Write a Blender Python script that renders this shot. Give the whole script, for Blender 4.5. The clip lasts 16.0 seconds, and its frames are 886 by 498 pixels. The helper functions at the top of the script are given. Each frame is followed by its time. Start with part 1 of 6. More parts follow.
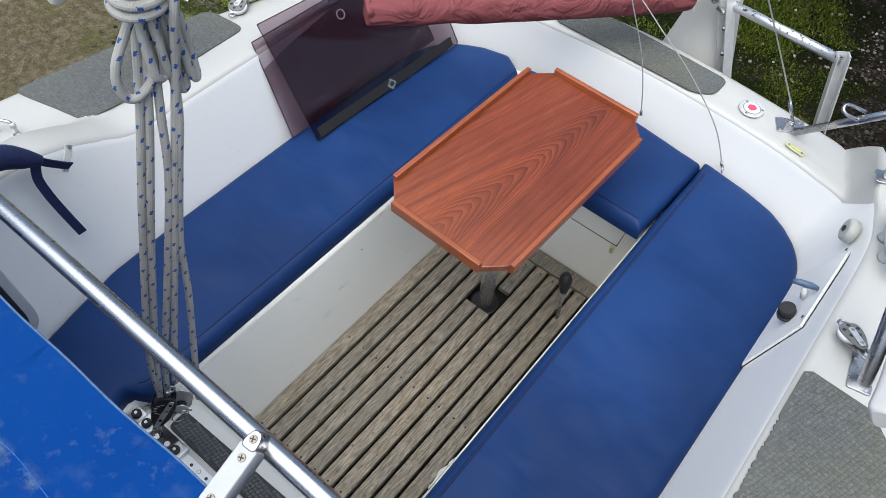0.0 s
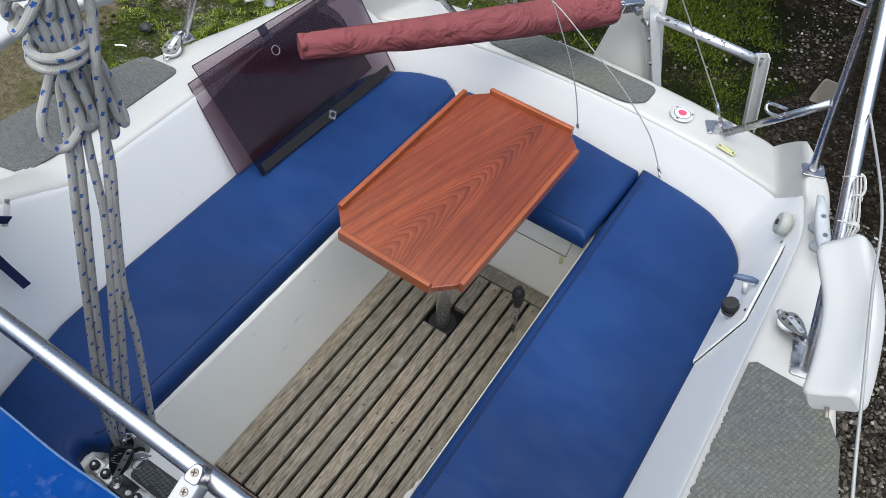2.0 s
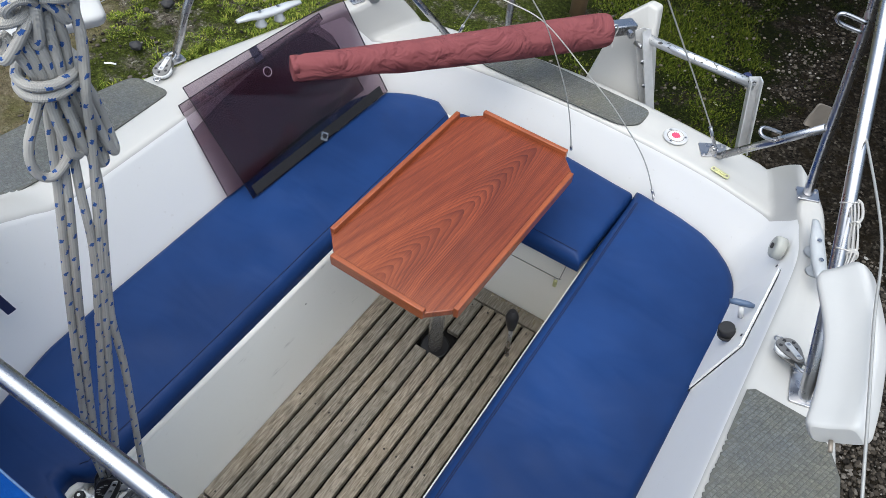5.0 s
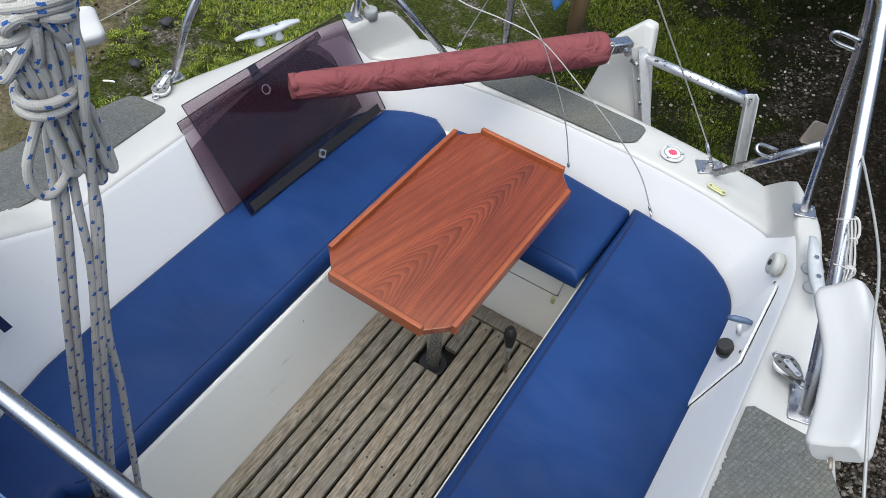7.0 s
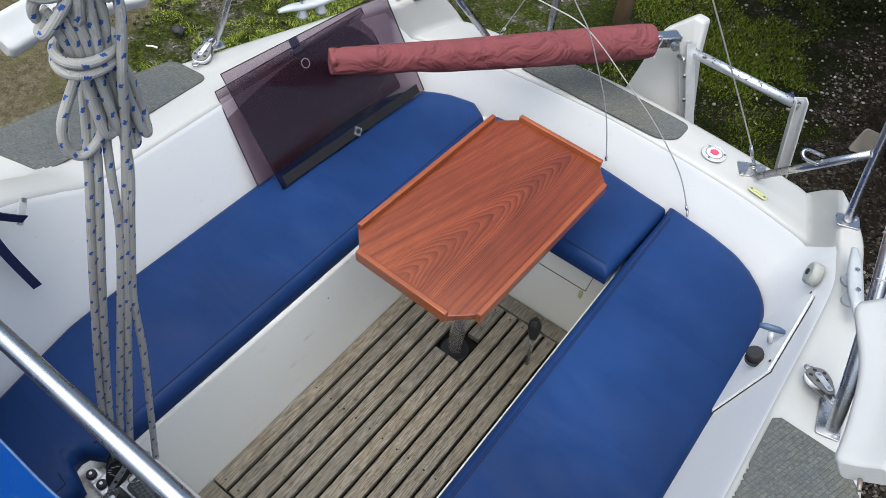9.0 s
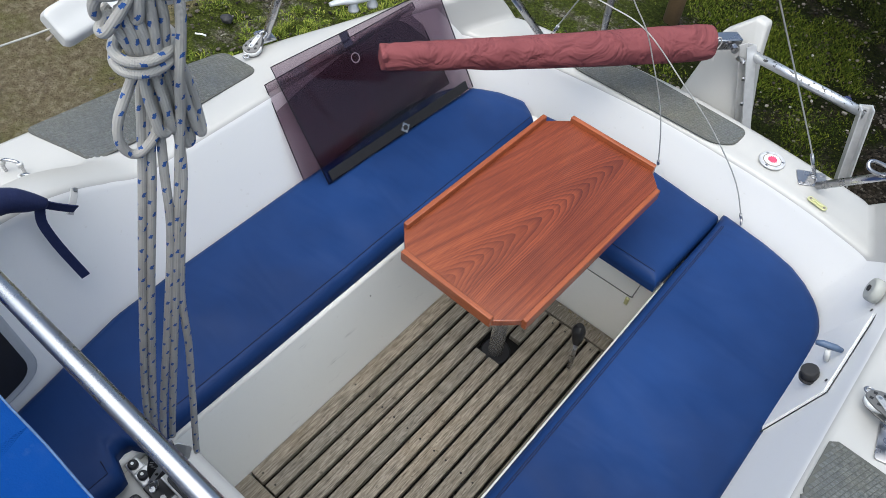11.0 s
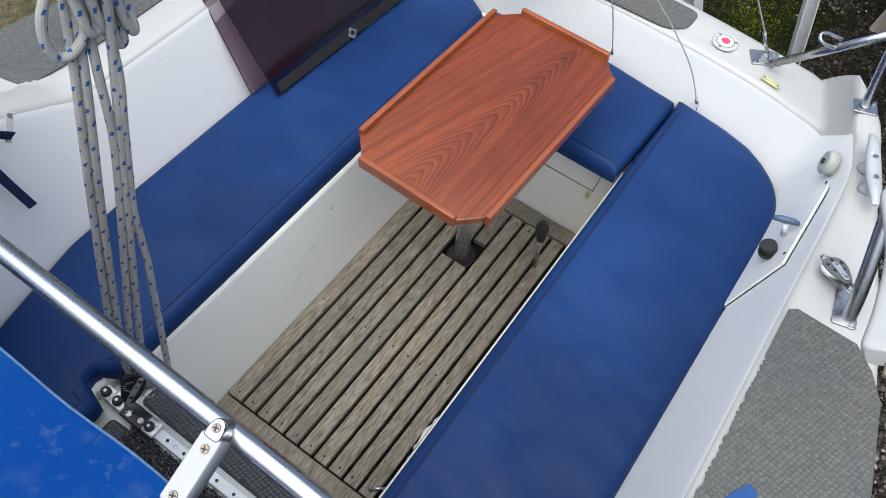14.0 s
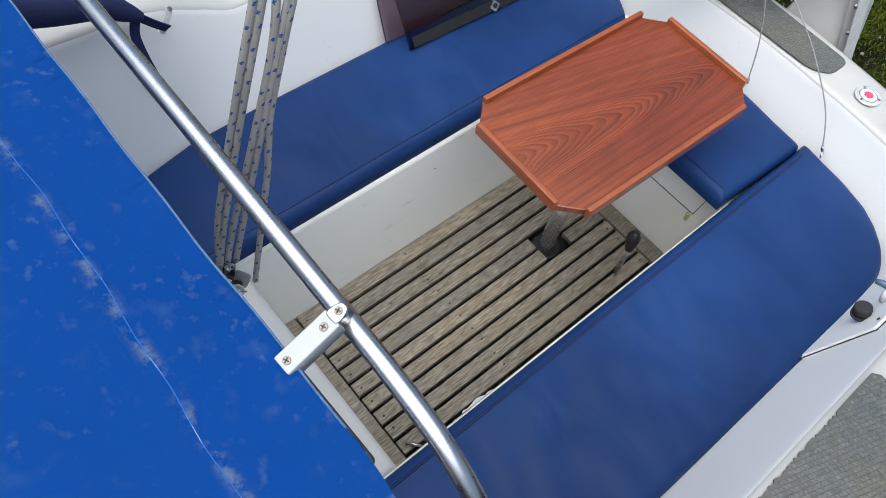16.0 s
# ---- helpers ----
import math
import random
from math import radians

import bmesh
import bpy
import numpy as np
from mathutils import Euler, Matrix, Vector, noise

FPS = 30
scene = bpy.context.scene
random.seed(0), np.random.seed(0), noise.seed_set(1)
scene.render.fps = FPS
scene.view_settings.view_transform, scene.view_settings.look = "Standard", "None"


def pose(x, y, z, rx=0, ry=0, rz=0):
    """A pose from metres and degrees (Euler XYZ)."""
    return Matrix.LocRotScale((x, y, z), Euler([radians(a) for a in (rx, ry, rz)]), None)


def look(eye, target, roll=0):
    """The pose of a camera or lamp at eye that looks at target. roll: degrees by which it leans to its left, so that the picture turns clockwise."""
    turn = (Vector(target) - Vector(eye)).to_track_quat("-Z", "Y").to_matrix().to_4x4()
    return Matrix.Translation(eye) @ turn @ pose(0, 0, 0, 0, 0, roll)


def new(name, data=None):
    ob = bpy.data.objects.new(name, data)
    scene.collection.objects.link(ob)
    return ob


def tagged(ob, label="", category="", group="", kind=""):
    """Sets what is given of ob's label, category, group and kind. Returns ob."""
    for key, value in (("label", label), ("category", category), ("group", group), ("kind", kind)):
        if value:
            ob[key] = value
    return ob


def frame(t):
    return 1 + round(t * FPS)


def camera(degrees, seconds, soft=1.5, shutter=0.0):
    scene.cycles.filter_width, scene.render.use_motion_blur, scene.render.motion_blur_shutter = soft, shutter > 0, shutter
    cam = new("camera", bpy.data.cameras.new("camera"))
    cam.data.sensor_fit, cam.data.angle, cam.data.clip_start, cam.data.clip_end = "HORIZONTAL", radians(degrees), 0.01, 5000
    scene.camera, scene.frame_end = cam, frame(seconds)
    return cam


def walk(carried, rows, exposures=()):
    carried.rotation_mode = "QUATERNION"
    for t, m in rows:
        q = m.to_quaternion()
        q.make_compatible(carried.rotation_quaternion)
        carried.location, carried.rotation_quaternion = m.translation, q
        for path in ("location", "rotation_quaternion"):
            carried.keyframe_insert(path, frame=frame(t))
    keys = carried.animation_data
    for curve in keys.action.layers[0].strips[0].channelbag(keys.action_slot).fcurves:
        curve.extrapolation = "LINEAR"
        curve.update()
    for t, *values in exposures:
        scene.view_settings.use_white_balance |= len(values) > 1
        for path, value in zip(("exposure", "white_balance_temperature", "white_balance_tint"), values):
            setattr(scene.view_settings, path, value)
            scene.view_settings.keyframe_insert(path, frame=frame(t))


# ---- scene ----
cam = camera(60.9, 16.0, soft=0.55)
PATH = [
    (0, (0.648, -0.414, 2.102), (-0.027, 0.563, 0.493), 5.4),
    (0.5, (0.652, -0.411, 2.102), (-0.011, 0.575, 0.493), 4.9),
    (1, (0.66, -0.415, 2.107), (0.009, 0.593, 0.507), 4.4),
    (1.5, (0.672, -0.418, 2.118), (0.032, 0.625, 0.535), 4.2),
    (2, (0.688, -0.408, 2.122), (0.06, 0.666, 0.556), 4.2),
    (2.5, (0.682, -0.395, 2.121), (0.063, 0.702, 0.567), 4.4),
    (3, (0.672, -0.388, 2.12), (0.058, 0.72, 0.572), 4.7),
    (3.5, (0.675, -0.39, 2.12), (0.059, 0.722, 0.576), 4.8),
    (6, (0.655, -0.389, 2.115), (0.024, 0.737, 0.587), 5.2),
    (6.5, (0.657, -0.389, 2.116), (0.023, 0.748, 0.597), 5.1),
    (7, (0.661, -0.389, 2.118), (0.023, 0.758, 0.609), 5.1),
    (7.5, (0.66, -0.39, 2.117), (0.02, 0.761, 0.612), 5.3),
    (8, (0.664, -0.393, 2.115), (0.016, 0.751, 0.608), 5.7),
    (8.5, (0.662, -0.388, 2.11), (0.002, 0.731, 0.589), 6.2),
    (9, (0.65, -0.377, 2.101), (-0.03, 0.704, 0.561), 6.6),
    (9.5, (0.633, -0.368, 2.094), (-0.077, 0.665, 0.536), 6.5),
    (9.7, (0.619, -0.369, 2.09), (-0.102, 0.65, 0.527), 6.6),
    (11.8, (0.605, -0.355, 2.091), (-0.136, 0.654, 0.532), 4.7),
    (12, (0.607, -0.354, 2.089), (-0.118, 0.662, 0.526), 4.7),
    (12.5, (0.615, -0.354, 2.085), (-0.07, 0.667, 0.508), 4.4),
    (13, (0.616, -0.361, 2.077), (-0.025, 0.645, 0.472), 4.3),
    (13.5, (0.617, -0.373, 2.066), (0.022, 0.602, 0.424), 4.8),
    (14, (0.625, -0.379, 2.052), (0.071, 0.559, 0.375), 5.7),
    (14.5, (0.628, -0.38, 2.04), (0.099, 0.532, 0.341), 6.7),
    (15, (0.628, -0.381, 2.044), (0.093, 0.51, 0.335), 8.2),
    (15.5, (0.622, -0.409, 2.048), (0.037, 0.451, 0.34), 9.9),
    (16, (0.621, -0.459, 2.048), (-0.048, 0.344, 0.343), 11.8),
]
walk(cam, [(t, look(eye, target, roll)) for t, eye, target, roll in PATH], exposures=[(0.0, 0.93, 6020, 5.5), (16.0, 0.93, 6020, 5.5)])

# ---- world, sun, exposure ----
SUN_EL, SUN_AZ = 73.0, 172.0
world = bpy.data.worlds.new("sky")
scene.world = world
world.use_nodes = True
_wn = world.node_tree
_sky = _wn.nodes.new("ShaderNodeTexSky")
_sky.sky_type, _sky.sun_disc = "NISHITA", False
_sky.sun_elevation, _sky.sun_rotation = radians(SUN_EL), radians(SUN_AZ)
_sky.air_density, _sky.dust_density, _sky.ozone_density = 1.0, 6.0, 1.0
_bg = _wn.nodes["Background"]
_bg.inputs["Strength"].default_value = 0.09
_wn.links.new(_sky.outputs["Color"], _bg.inputs["Color"])
sun_data = bpy.data.lights.new("sun", "SUN")
sun_data.energy, sun_data.angle, sun_data.color = 1.75, radians(100), (1.0, 0.985, 0.95)
sun = new("sun", sun_data)
_az, _el = radians(SUN_AZ), radians(SUN_EL)
_d = Vector((math.sin(_az) * math.cos(_el), math.cos(_az) * math.cos(_el), math.sin(_el)))
sun.matrix_world = look(tuple(_d * 20), (0, 0, 0))


# ---- materials ----
def nodes_of(name):
    m = bpy.data.materials.new(name)
    m.use_nodes = True
    t = m.node_tree
    return m, t, t.nodes["Principled BSDF"]


def add(t, kind, **kw):
    n = t.nodes.new(kind)
    for k, v in kw.items():
        n.inputs[k].default_value = v
    return n


def ramp(t, src, stops):
    r = t.nodes.new("ShaderNodeValToRGB")
    e = r.color_ramp.elements
    while len(e) < len(stops):
        e.new(0.5)
    for i, (p, c) in enumerate(stops):
        e[i].position = p
        e[i].color = (*c, 1) if len(c) == 3 else c
    t.links.new(src, r.inputs["Fac"])
    return r.outputs["Color"]


def coords(t, scale=(1, 1, 1), rot=(0, 0, 0), kind="Object"):
    tc = t.nodes.new("ShaderNodeTexCoord")
    mp = t.nodes.new("ShaderNodeMapping")
    mp.inputs["Scale"].default_value = scale
    mp.inputs["Rotation"].default_value = [radians(a) for a in rot]
    t.links.new(tc.outputs[kind], mp.inputs["Vector"])
    return mp.outputs["Vector"]


def world_coords(t, scale=(1, 1, 1)):
    g = t.nodes.new("ShaderNodeNewGeometry")
    mp = t.nodes.new("ShaderNodeMapping")
    mp.inputs["Scale"].default_value = scale
    t.links.new(g.outputs["Position"], mp.inputs["Vector"])
    return mp.outputs["Vector"]


def noise_tex(t, vec, scale, detail=4, rough=0.55, dist=0.0):
    n = add(t, "ShaderNodeTexNoise", Scale=scale, Detail=detail, Roughness=rough, Distortion=dist)
    t.links.new(vec, n.inputs["Vector"])
    return n.outputs["Fac"]


def mixc(t, fac, a, b, mode="MIX"):
    m = t.nodes.new("ShaderNodeMix")
    m.data_type, m.blend_type = "RGBA", mode
    for sock, v in ((m.inputs[0], fac), (m.inputs[6], a), (m.inputs[7], b)):
        if isinstance(v, bpy.types.NodeSocket):
            t.links.new(v, sock)
        elif isinstance(v, (int, float)):
            sock.default_value = v
        else:
            sock.default_value = (*v, 1)
    return m.outputs[2]


def maths(t, op, a, b=0.0, c=0.0):
    m = t.nodes.new("ShaderNodeMath")
    m.operation = op
    for i, v in enumerate((a, b, c)):
        if isinstance(v, bpy.types.NodeSocket):
            t.links.new(v, m.inputs[i])
        else:
            m.inputs[i].default_value = v
    return m.outputs[0]


def bump(t, bsdf, height, strength, dist=0.01, normal=None):
    b = add(t, "ShaderNodeBump", Strength=strength, Distance=dist)
    t.links.new(height, b.inputs["Height"])
    if normal:
        t.links.new(normal, b.inputs["Normal"])
    t.links.new(b.outputs["Normal"], bsdf.inputs["Normal"])
    return b.outputs["Normal"]


def gelcoat(name, col, rough=0.32):
    m, t, b = nodes_of(name)
    v = world_coords(t)
    big = noise_tex(t, v, 2.2, 5, 0.6)
    fine = noise_tex(t, v, 38, 4, 0.6)
    c1 = mixc(t, maths(t, "MULTIPLY", big, 0.35), col, [c * 0.86 for c in col])
    spots = ramp(t, noise_tex(t, v, 70, 2, 0.5), [(0.0, (0, 0, 0)), (0.70, (0, 0, 0)), (0.76, (1, 1, 1))])
    c2 = mixc(t, maths(t, "MULTIPLY", spots, 0.14), c1, (0.42, 0.38, 0.30))
    t.links.new(c2, b.inputs["Base Color"])
    t.links.new(maths(t, "MULTIPLY_ADD", fine, 0.18, rough - 0.06), b.inputs["Roughness"])
    b.inputs["Coat Weight"].default_value = 0.15
    bump(t, b, noise_tex(t, v, 9, 3), 0.06, 0.01)
    return m


def scuffed():
    m = gelcoat("cream_gelcoat_scuffed", (0.85, 0.855, 0.815), 0.42)
    t = m.node_tree
    b = t.nodes["Principled BSDF"]
    src = b.inputs["Base Color"].links[0].from_socket
    v = world_coords(t, (1, 9, 40))
    streak = noise_tex(t, v, 1.0, 6, 0.75)
    spot = noise_tex(t, world_coords(t, (1, 5, 9)), 1.0, 2)
    k = maths(t, "MULTIPLY", ramp(t, streak, [(0.60, (0, 0, 0)), (0.70, (1, 1, 1))]), ramp(t, spot, [(0.56, (0, 0, 0)), (0.66, (1, 1, 1))]))
    t.links.new(mixc(t, maths(t, "MULTIPLY", k, 0.65), src, (0.20, 0.20, 0.19)), b.inputs["Base Color"])
    return m


M_WHITE = gelcoat("white_gelcoat", (0.448, 0.444, 0.424))
M_CREAM = gelcoat("cream_gelcoat", (0.88, 0.875, 0.825), 0.42)

# lighter than the deck gelcoat, to lift walls that fall in shade
M_BRIGHTWALL = gelcoat("brightened_wall_gelcoat", (0.82, 0.82, 0.80), 0.36)
M_SCUFF = scuffed()


def vinyl_mat():
    m, t, b = nodes_of("blue_vinyl")
    v = world_coords(t)
    c = mixc(t, ramp(t, noise_tex(t, v, 2.0, 4, 0.6), [(0.34, (0, 0, 0)), (0.66, (1, 1, 1))]), (0.0070, 0.0245, 0.092), (0.0126, 0.0405, 0.144))
    t.links.new(c, b.inputs["Base Color"])
    t.links.new(maths(t, "MULTIPLY_ADD", noise_tex(t, v, 6, 3), 0.16, 0.36), b.inputs["Roughness"])
    b.inputs["Specular IOR Level"].default_value = 0.13
    n0 = bump(t, b, noise_tex(t, world_coords(t, (3.0, 7.5, 4)), 1.0, 2, 0.45, 0.8), 0.20, 0.03)
    n1 = bump(t, b, noise_tex(t, v, 4.5, 1.5, 0.4), 0.16, 0.05, n0)
    bump(t, b, noise_tex(t, v, 900, 2), 0.12, 0.001, n1)
    return m


M_VINYL = vinyl_mat()


def plain(name, col, rough=0.5, metal=0.0, vary=0.12, scale=30, bmp=0.0):
    m, t, b = nodes_of(name)
    v = coords(t)
    c = mixc(t, noise_tex(t, v, scale, 4), [x * (1 - vary) for x in col], [min(1, x * (1 + vary)) for x in col])
    t.links.new(c, b.inputs["Base Color"])
    b.inputs["Metallic"].default_value = metal
    t.links.new(maths(t, "MULTIPLY_ADD", noise_tex(t, v, scale * 2.3, 3), 0.2, rough - 0.1), b.inputs["Roughness"])
    if bmp:
        bump(t, b, noise_tex(t, v, scale * 3, 4), bmp, 0.004)
    return m


M_STEEL = plain("stainless_steel", (0.47, 0.47, 0.48), 0.28, 1.0, 0.06, 14)
M_DULL = plain("weathered_alloy", (0.644, 0.644, 0.637), 0.45, 0.55, 0.2, 40, 0.1)


def worn_alloy():
    m, t, b = nodes_of("worn_alloy")
    v = coords(t, (1, 1, 1))
    chips = ramp(t, noise_tex(t, coords(t, (60, 90, 90)), 1.0, 5, 0.7), [(0.545, (0, 0, 0)), (0.575, (1, 1, 1))])
    top = t.nodes.new("ShaderNodeSeparateXYZ")
    g = t.nodes.new("ShaderNodeNewGeometry")
    t.links.new(g.outputs["Normal"], top.inputs[0])
    k = maths(t, "MULTIPLY", chips, maths(t, "GREATER_THAN", top.outputs[2], 0.35))
    t.links.new(mixc(t, k, (0.72, 0.73, 0.74), (0.04, 0.04, 0.04)), b.inputs["Base Color"])
    t.links.new(maths(t, "SUBTRACT", 1.0, k), b.inputs["Metallic"])
    b.inputs["Roughness"].default_value = 0.42
    return m


M_WORN = worn_alloy()
M_GREYALLOY = plain("grey_cast_alloy", (0.47, 0.49, 0.50), 0.5, 0.3, 0.1, 40, 0.1)
M_BLACK = plain("black_plastic", (0.01225, 0.01225, 0.014), 0.42, 0, 0.2)
M_RUBBER = plain("black_rubber", (0.01925, 0.01925, 0.021), 0.7, 0, 0.2)
M_PLASTIC = plain("white_plastic", (0.49, 0.495, 0.487), 0.40, 0, 0.05, 12, 0.05)
M_OFFWHITE = plain("aged_white_plastic", (0.735, 0.7438, 0.735), 0.45, 0, 0.10, 30, 0.08)
M_GREYDARK = plain("grey_plastic", (0.2975, 0.3062, 0.3062), 0.5, 0, 0.15, 40)
M_CHEEK = plain("grey_anodised_cheek", (0.20, 0.195, 0.185), 0.45, 0.4, 0.15, 50)
M_VENT = plain("grey_green_plastic", (0.38, 0.39, 0.36), 0.5, 0, 0.08, 30)
M_SLATE = plain("slate_blue_plastic", (0.07, 0.1085, 0.1837), 0.4, 0, 0.1, 30)
M_NAVY = plain("navy_webbing", (0.007, 0.014, 0.065), 0.8, 0, 0.2, 60, 0.2)
M_BRASS = plain("green_brass", (0.62, 0.62, 0.34), 0.45, 0.5, 0.15, 40)
M_RED = plain("red_dye", (0.52, 0.055, 0.12), 0.6, 0, 0.35, 90)
M_SEAM = plain("dark_thread", (0.003, 0.008, 0.042), 0.9)
M_STRIP = plain("dark_grey_strip", (0.006, 0.006, 0.008), 0.75, 0, 0.25, 20)
M_WIRE = plain("steel_wire", (0.42, 0.42, 0.40), 0.45, 0.5, 0.15, 200, 0.2)
# near-black for screws, and for the gap shade painted on pan and bearers
M_DARKGAP = plain("gap_shade_and_screw_black", (0.00875, 0.007875, 0.007), 0.8, 0, 0.3)
M_WOODPOST = plain("pine_post", (0.27, 0.170, 0.088), 0.8, 0, 0.25, 18, 0.3)
M_TARP = plain("blue_tarpaulin", (0.0525, 0.175, 0.455), 0.45, 0, 0.2, 12, 0.2)
M_CHROME = plain("chromed_pillar", (0.90, 0.89, 0.87), 0.22, 0.7, 0.03, 10)
M_BRACKET = plain("clamp_plastic", (0.3937, 0.4025, 0.4025), 0.5, 0, 0.10, 40, 0.06)
M_STRAP = plain("blue_strap", (0.010, 0.058, 0.21), 0.75, 0, 0.2, 50, 0.2)
M_BROWNSTEEL = plain("tarnished_steel", (0.28, 0.245, 0.2013), 0.45, 0.5, 0.2, 30)
M_CORD = plain("white_cord", (0.44, 0.43, 0.41), 0.85, 0, 0.1, 80, 0.2)


def teak_deck():
    m, t, b = nodes_of("weathered_teak")
    oi = t.nodes.new("ShaderNodeObjectInfo")
    v0 = world_coords(t, (1, 1, 1))
    off = t.nodes.new("ShaderNodeVectorMath")
    off.operation = "MULTIPLY_ADD"
    comb = t.nodes.new("ShaderNodeCombineXYZ")
    for i in range(3):
        t.links.new(oi.outputs["Random"], comb.inputs[i])
    off.inputs[1].default_value = (7.0, 13.0, 3.0)
    t.links.new(comb.outputs[0], off.inputs[0])
    t.links.new(v0, off.inputs[2])
    mp = t.nodes.new("ShaderNodeMapping")
    mp.inputs["Scale"].default_value = (62, 5.0, 62)
    t.links.new(off.outputs[0], mp.inputs["Vector"])
    grain = noise_tex(t, mp.outputs[0], 4.5, 9, 0.72, 0.25)
    blot = noise_tex(t, off.outputs[0], 7, 4, 0.6)
    base = ramp(t, grain, [(0.31, (0.050, 0.044, 0.036)), (0.49, (0.200, 0.180, 0.149)), (0.70, (0.43, 0.40, 0.345))])
    warm = mixc(t, ramp(t, blot, [(0.38, (0, 0, 0)), (0.68, (1, 1, 1))]), base, (0.208, 0.162, 0.0986), "MIX")
    c = mixc(t, 0.22, base, warm)
    spots = ramp(t, noise_tex(t, off.outputs[0], 75, 3, 0.6), [(0.30, (1, 1, 1)), (0.37, (0, 0, 0))])
    c = mixc(t, maths(t, "MULTIPLY", spots, 0.55), c, (0.035, 0.028, 0.018))
    pale = ramp(t, noise_tex(t, off.outputs[0], 16, 5, 0.7), [(0.56, (0, 0, 0)), (0.70, (1, 1, 1))])
    c = mixc(t, maths(t, "MULTIPLY", pale, 0.32), c, (0.36, 0.335, 0.29))
    vary = mixc(t, oi.outputs["Random"], (0.82, 0.84, 0.84), (1.12, 1.08, 1.02))
    t.links.new(mixc(t, 1.0, c, vary, "MULTIPLY"), b.inputs["Base Color"])
    b.inputs["Roughness"].default_value = 0.82
    b.inputs["Specular IOR Level"].default_value = 0.2
    bump(t, b, grain, 0.6, 0.004)
    return m


M_TEAK = teak_deck()


def varnished(name, figured, grain=(70, 1.6, 70)):
    m, t, b = nodes_of(name)
    v = coords(t, (1, 1, 1))
    # flame figure: nested arches along the board, bent by a slow noise
    warp = add(t, "ShaderNodeTexNoise", Scale=3.0, Detail=3.0)
    mp = t.nodes.new("ShaderNodeMapping")
    mp.inputs["Location"].default_value = (0.0, 0.05, 0.0)
    mp.inputs["Scale"].default_value = (1.0, 0.30, 1.0)
    t.links.new(v, mp.inputs["Vector"])
    t.links.new(mp.outputs[0], warp.inputs["Vector"])
    sep = t.nodes.new("ShaderNodeSeparateXYZ")
    t.links.new(mp.outputs[0], sep.inputs[0])
    wv = maths(t, "SUBTRACT", warp.outputs["Fac"], 0.5)
    lean = maths(t, "MULTIPLY_ADD", sep.outputs[1], -0.30, -0.012)
    ax = maths(t, "ABSOLUTE", maths(t, "ADD", maths(t, "ADD", sep.outputs[0], lean), maths(t, "MULTIPLY", wv, 0.09)))
    arch = maths(t, "ADD", maths(t, "MULTIPLY", sep.outputs[1], 3.333), maths(t, "MULTIPLY", maths(t, "POWER", ax, 1.7), 22.0))
    arch = maths(t, "ADD", arch, maths(t, "MULTIPLY", wv, 0.34))
    saw = maths(t, "FRACT", maths(t, "ADD", maths(t, "MULTIPLY", arch, 32.0), maths(t, "MULTIPLY", noise_tex(t, v, 7, 4), 1.5)))
    mask = ramp(t, noise_tex(t, coords(t, (4, 1.5, 4)), 1.0, 2), [(0.36, (0.15, 0.15, 0.15)), (0.60, (1, 1, 1))])
    soft = maths(t, "MULTIPLY", maths(t, "MULTIPLY", maths(t, "POWER", saw, 1.6), mask), maths(t, "MAXIMUM", maths(t, "MULTIPLY_ADD", ax, -5.0, 1.15), 0.42)) if figured else 0.0
    v2 = coords(t, grain)
    fine = noise_tex(t, v2, 5, 7, 0.7)
    v3 = coords(t, (200, 9, 200) if grain[0] > 10 else (9, 200, 200))
    pores = ramp(t, noise_tex(t, v3, 5, 3, 0.6), [(0.34, (1, 1, 1)), (0.42, (0, 0, 0))])
    g = maths(t, "SUBTRACT", maths(t, "MULTIPLY_ADD", fine, 0.58, 0.30), maths(t, "MULTIPLY", soft, 0.40))
    c = ramp(t, g, [(0.06, (0.045, 0.009, 0.0035)), (0.40, (0.170, 0.038, 0.012)), (0.85, (0.400, 0.112, 0.034))])
    if figured:
        # broad growth bands that follow the arches, and a paler near end: part wood tone, part painted reflection
        cb = t.nodes.new("ShaderNodeCombineXYZ")
        t.links.new(maths(t, "MULTIPLY", arch, 7.0), cb.inputs[0])
        t.links.new(maths(t, "MULTIPLY", sep.outputs[0], 2.0), cb.inputs[1])
        c = mixc(t, 1.0, c, ramp(t, noise_tex(t, cb.outputs[0], 1.0, 3, 0.6), [(0.36, (0.70, 0.64, 0.62)), (0.62, (1.10, 1.10, 1.08))]), "MULTIPLY")
        end_tone = add(t, "ShaderNodeMapRange", **{"From Min": -0.10, "From Max": 0.06})
        t.links.new(maths(t, "MULTIPLY_ADD", wv, 0.10, sep.outputs[1]), end_tone.inputs["Value"])
        c = mixc(t, end_tone.outputs[0], mixc(t, 1.0, c, (1.06, 1.10, 1.08), "MULTIPLY"), mixc(t, 1.0, c, (0.72, 0.60, 0.56), "MULTIPLY"))
    patchy = ramp(t, noise_tex(t, coords(t, (5, 2.2, 5)), 1.0, 3, 0.6), [(0.34, (0.84, 0.80, 0.78)), (0.66, (1.08, 1.08, 1.06))])
    c = mixc(t, 1.0, c, patchy, "MULTIPLY")
    c = mixc(t, maths(t, "MULTIPLY", pores, 0.45), c, (0.07, 0.018, 0.008))
    t.links.new(c, b.inputs["Base Color"])
    b.inputs["Roughness"].default_value = 0.45
    b.inputs["Coat Weight"].default_value = 0.8
    b.inputs["Specular IOR Level"].default_value = 0.2
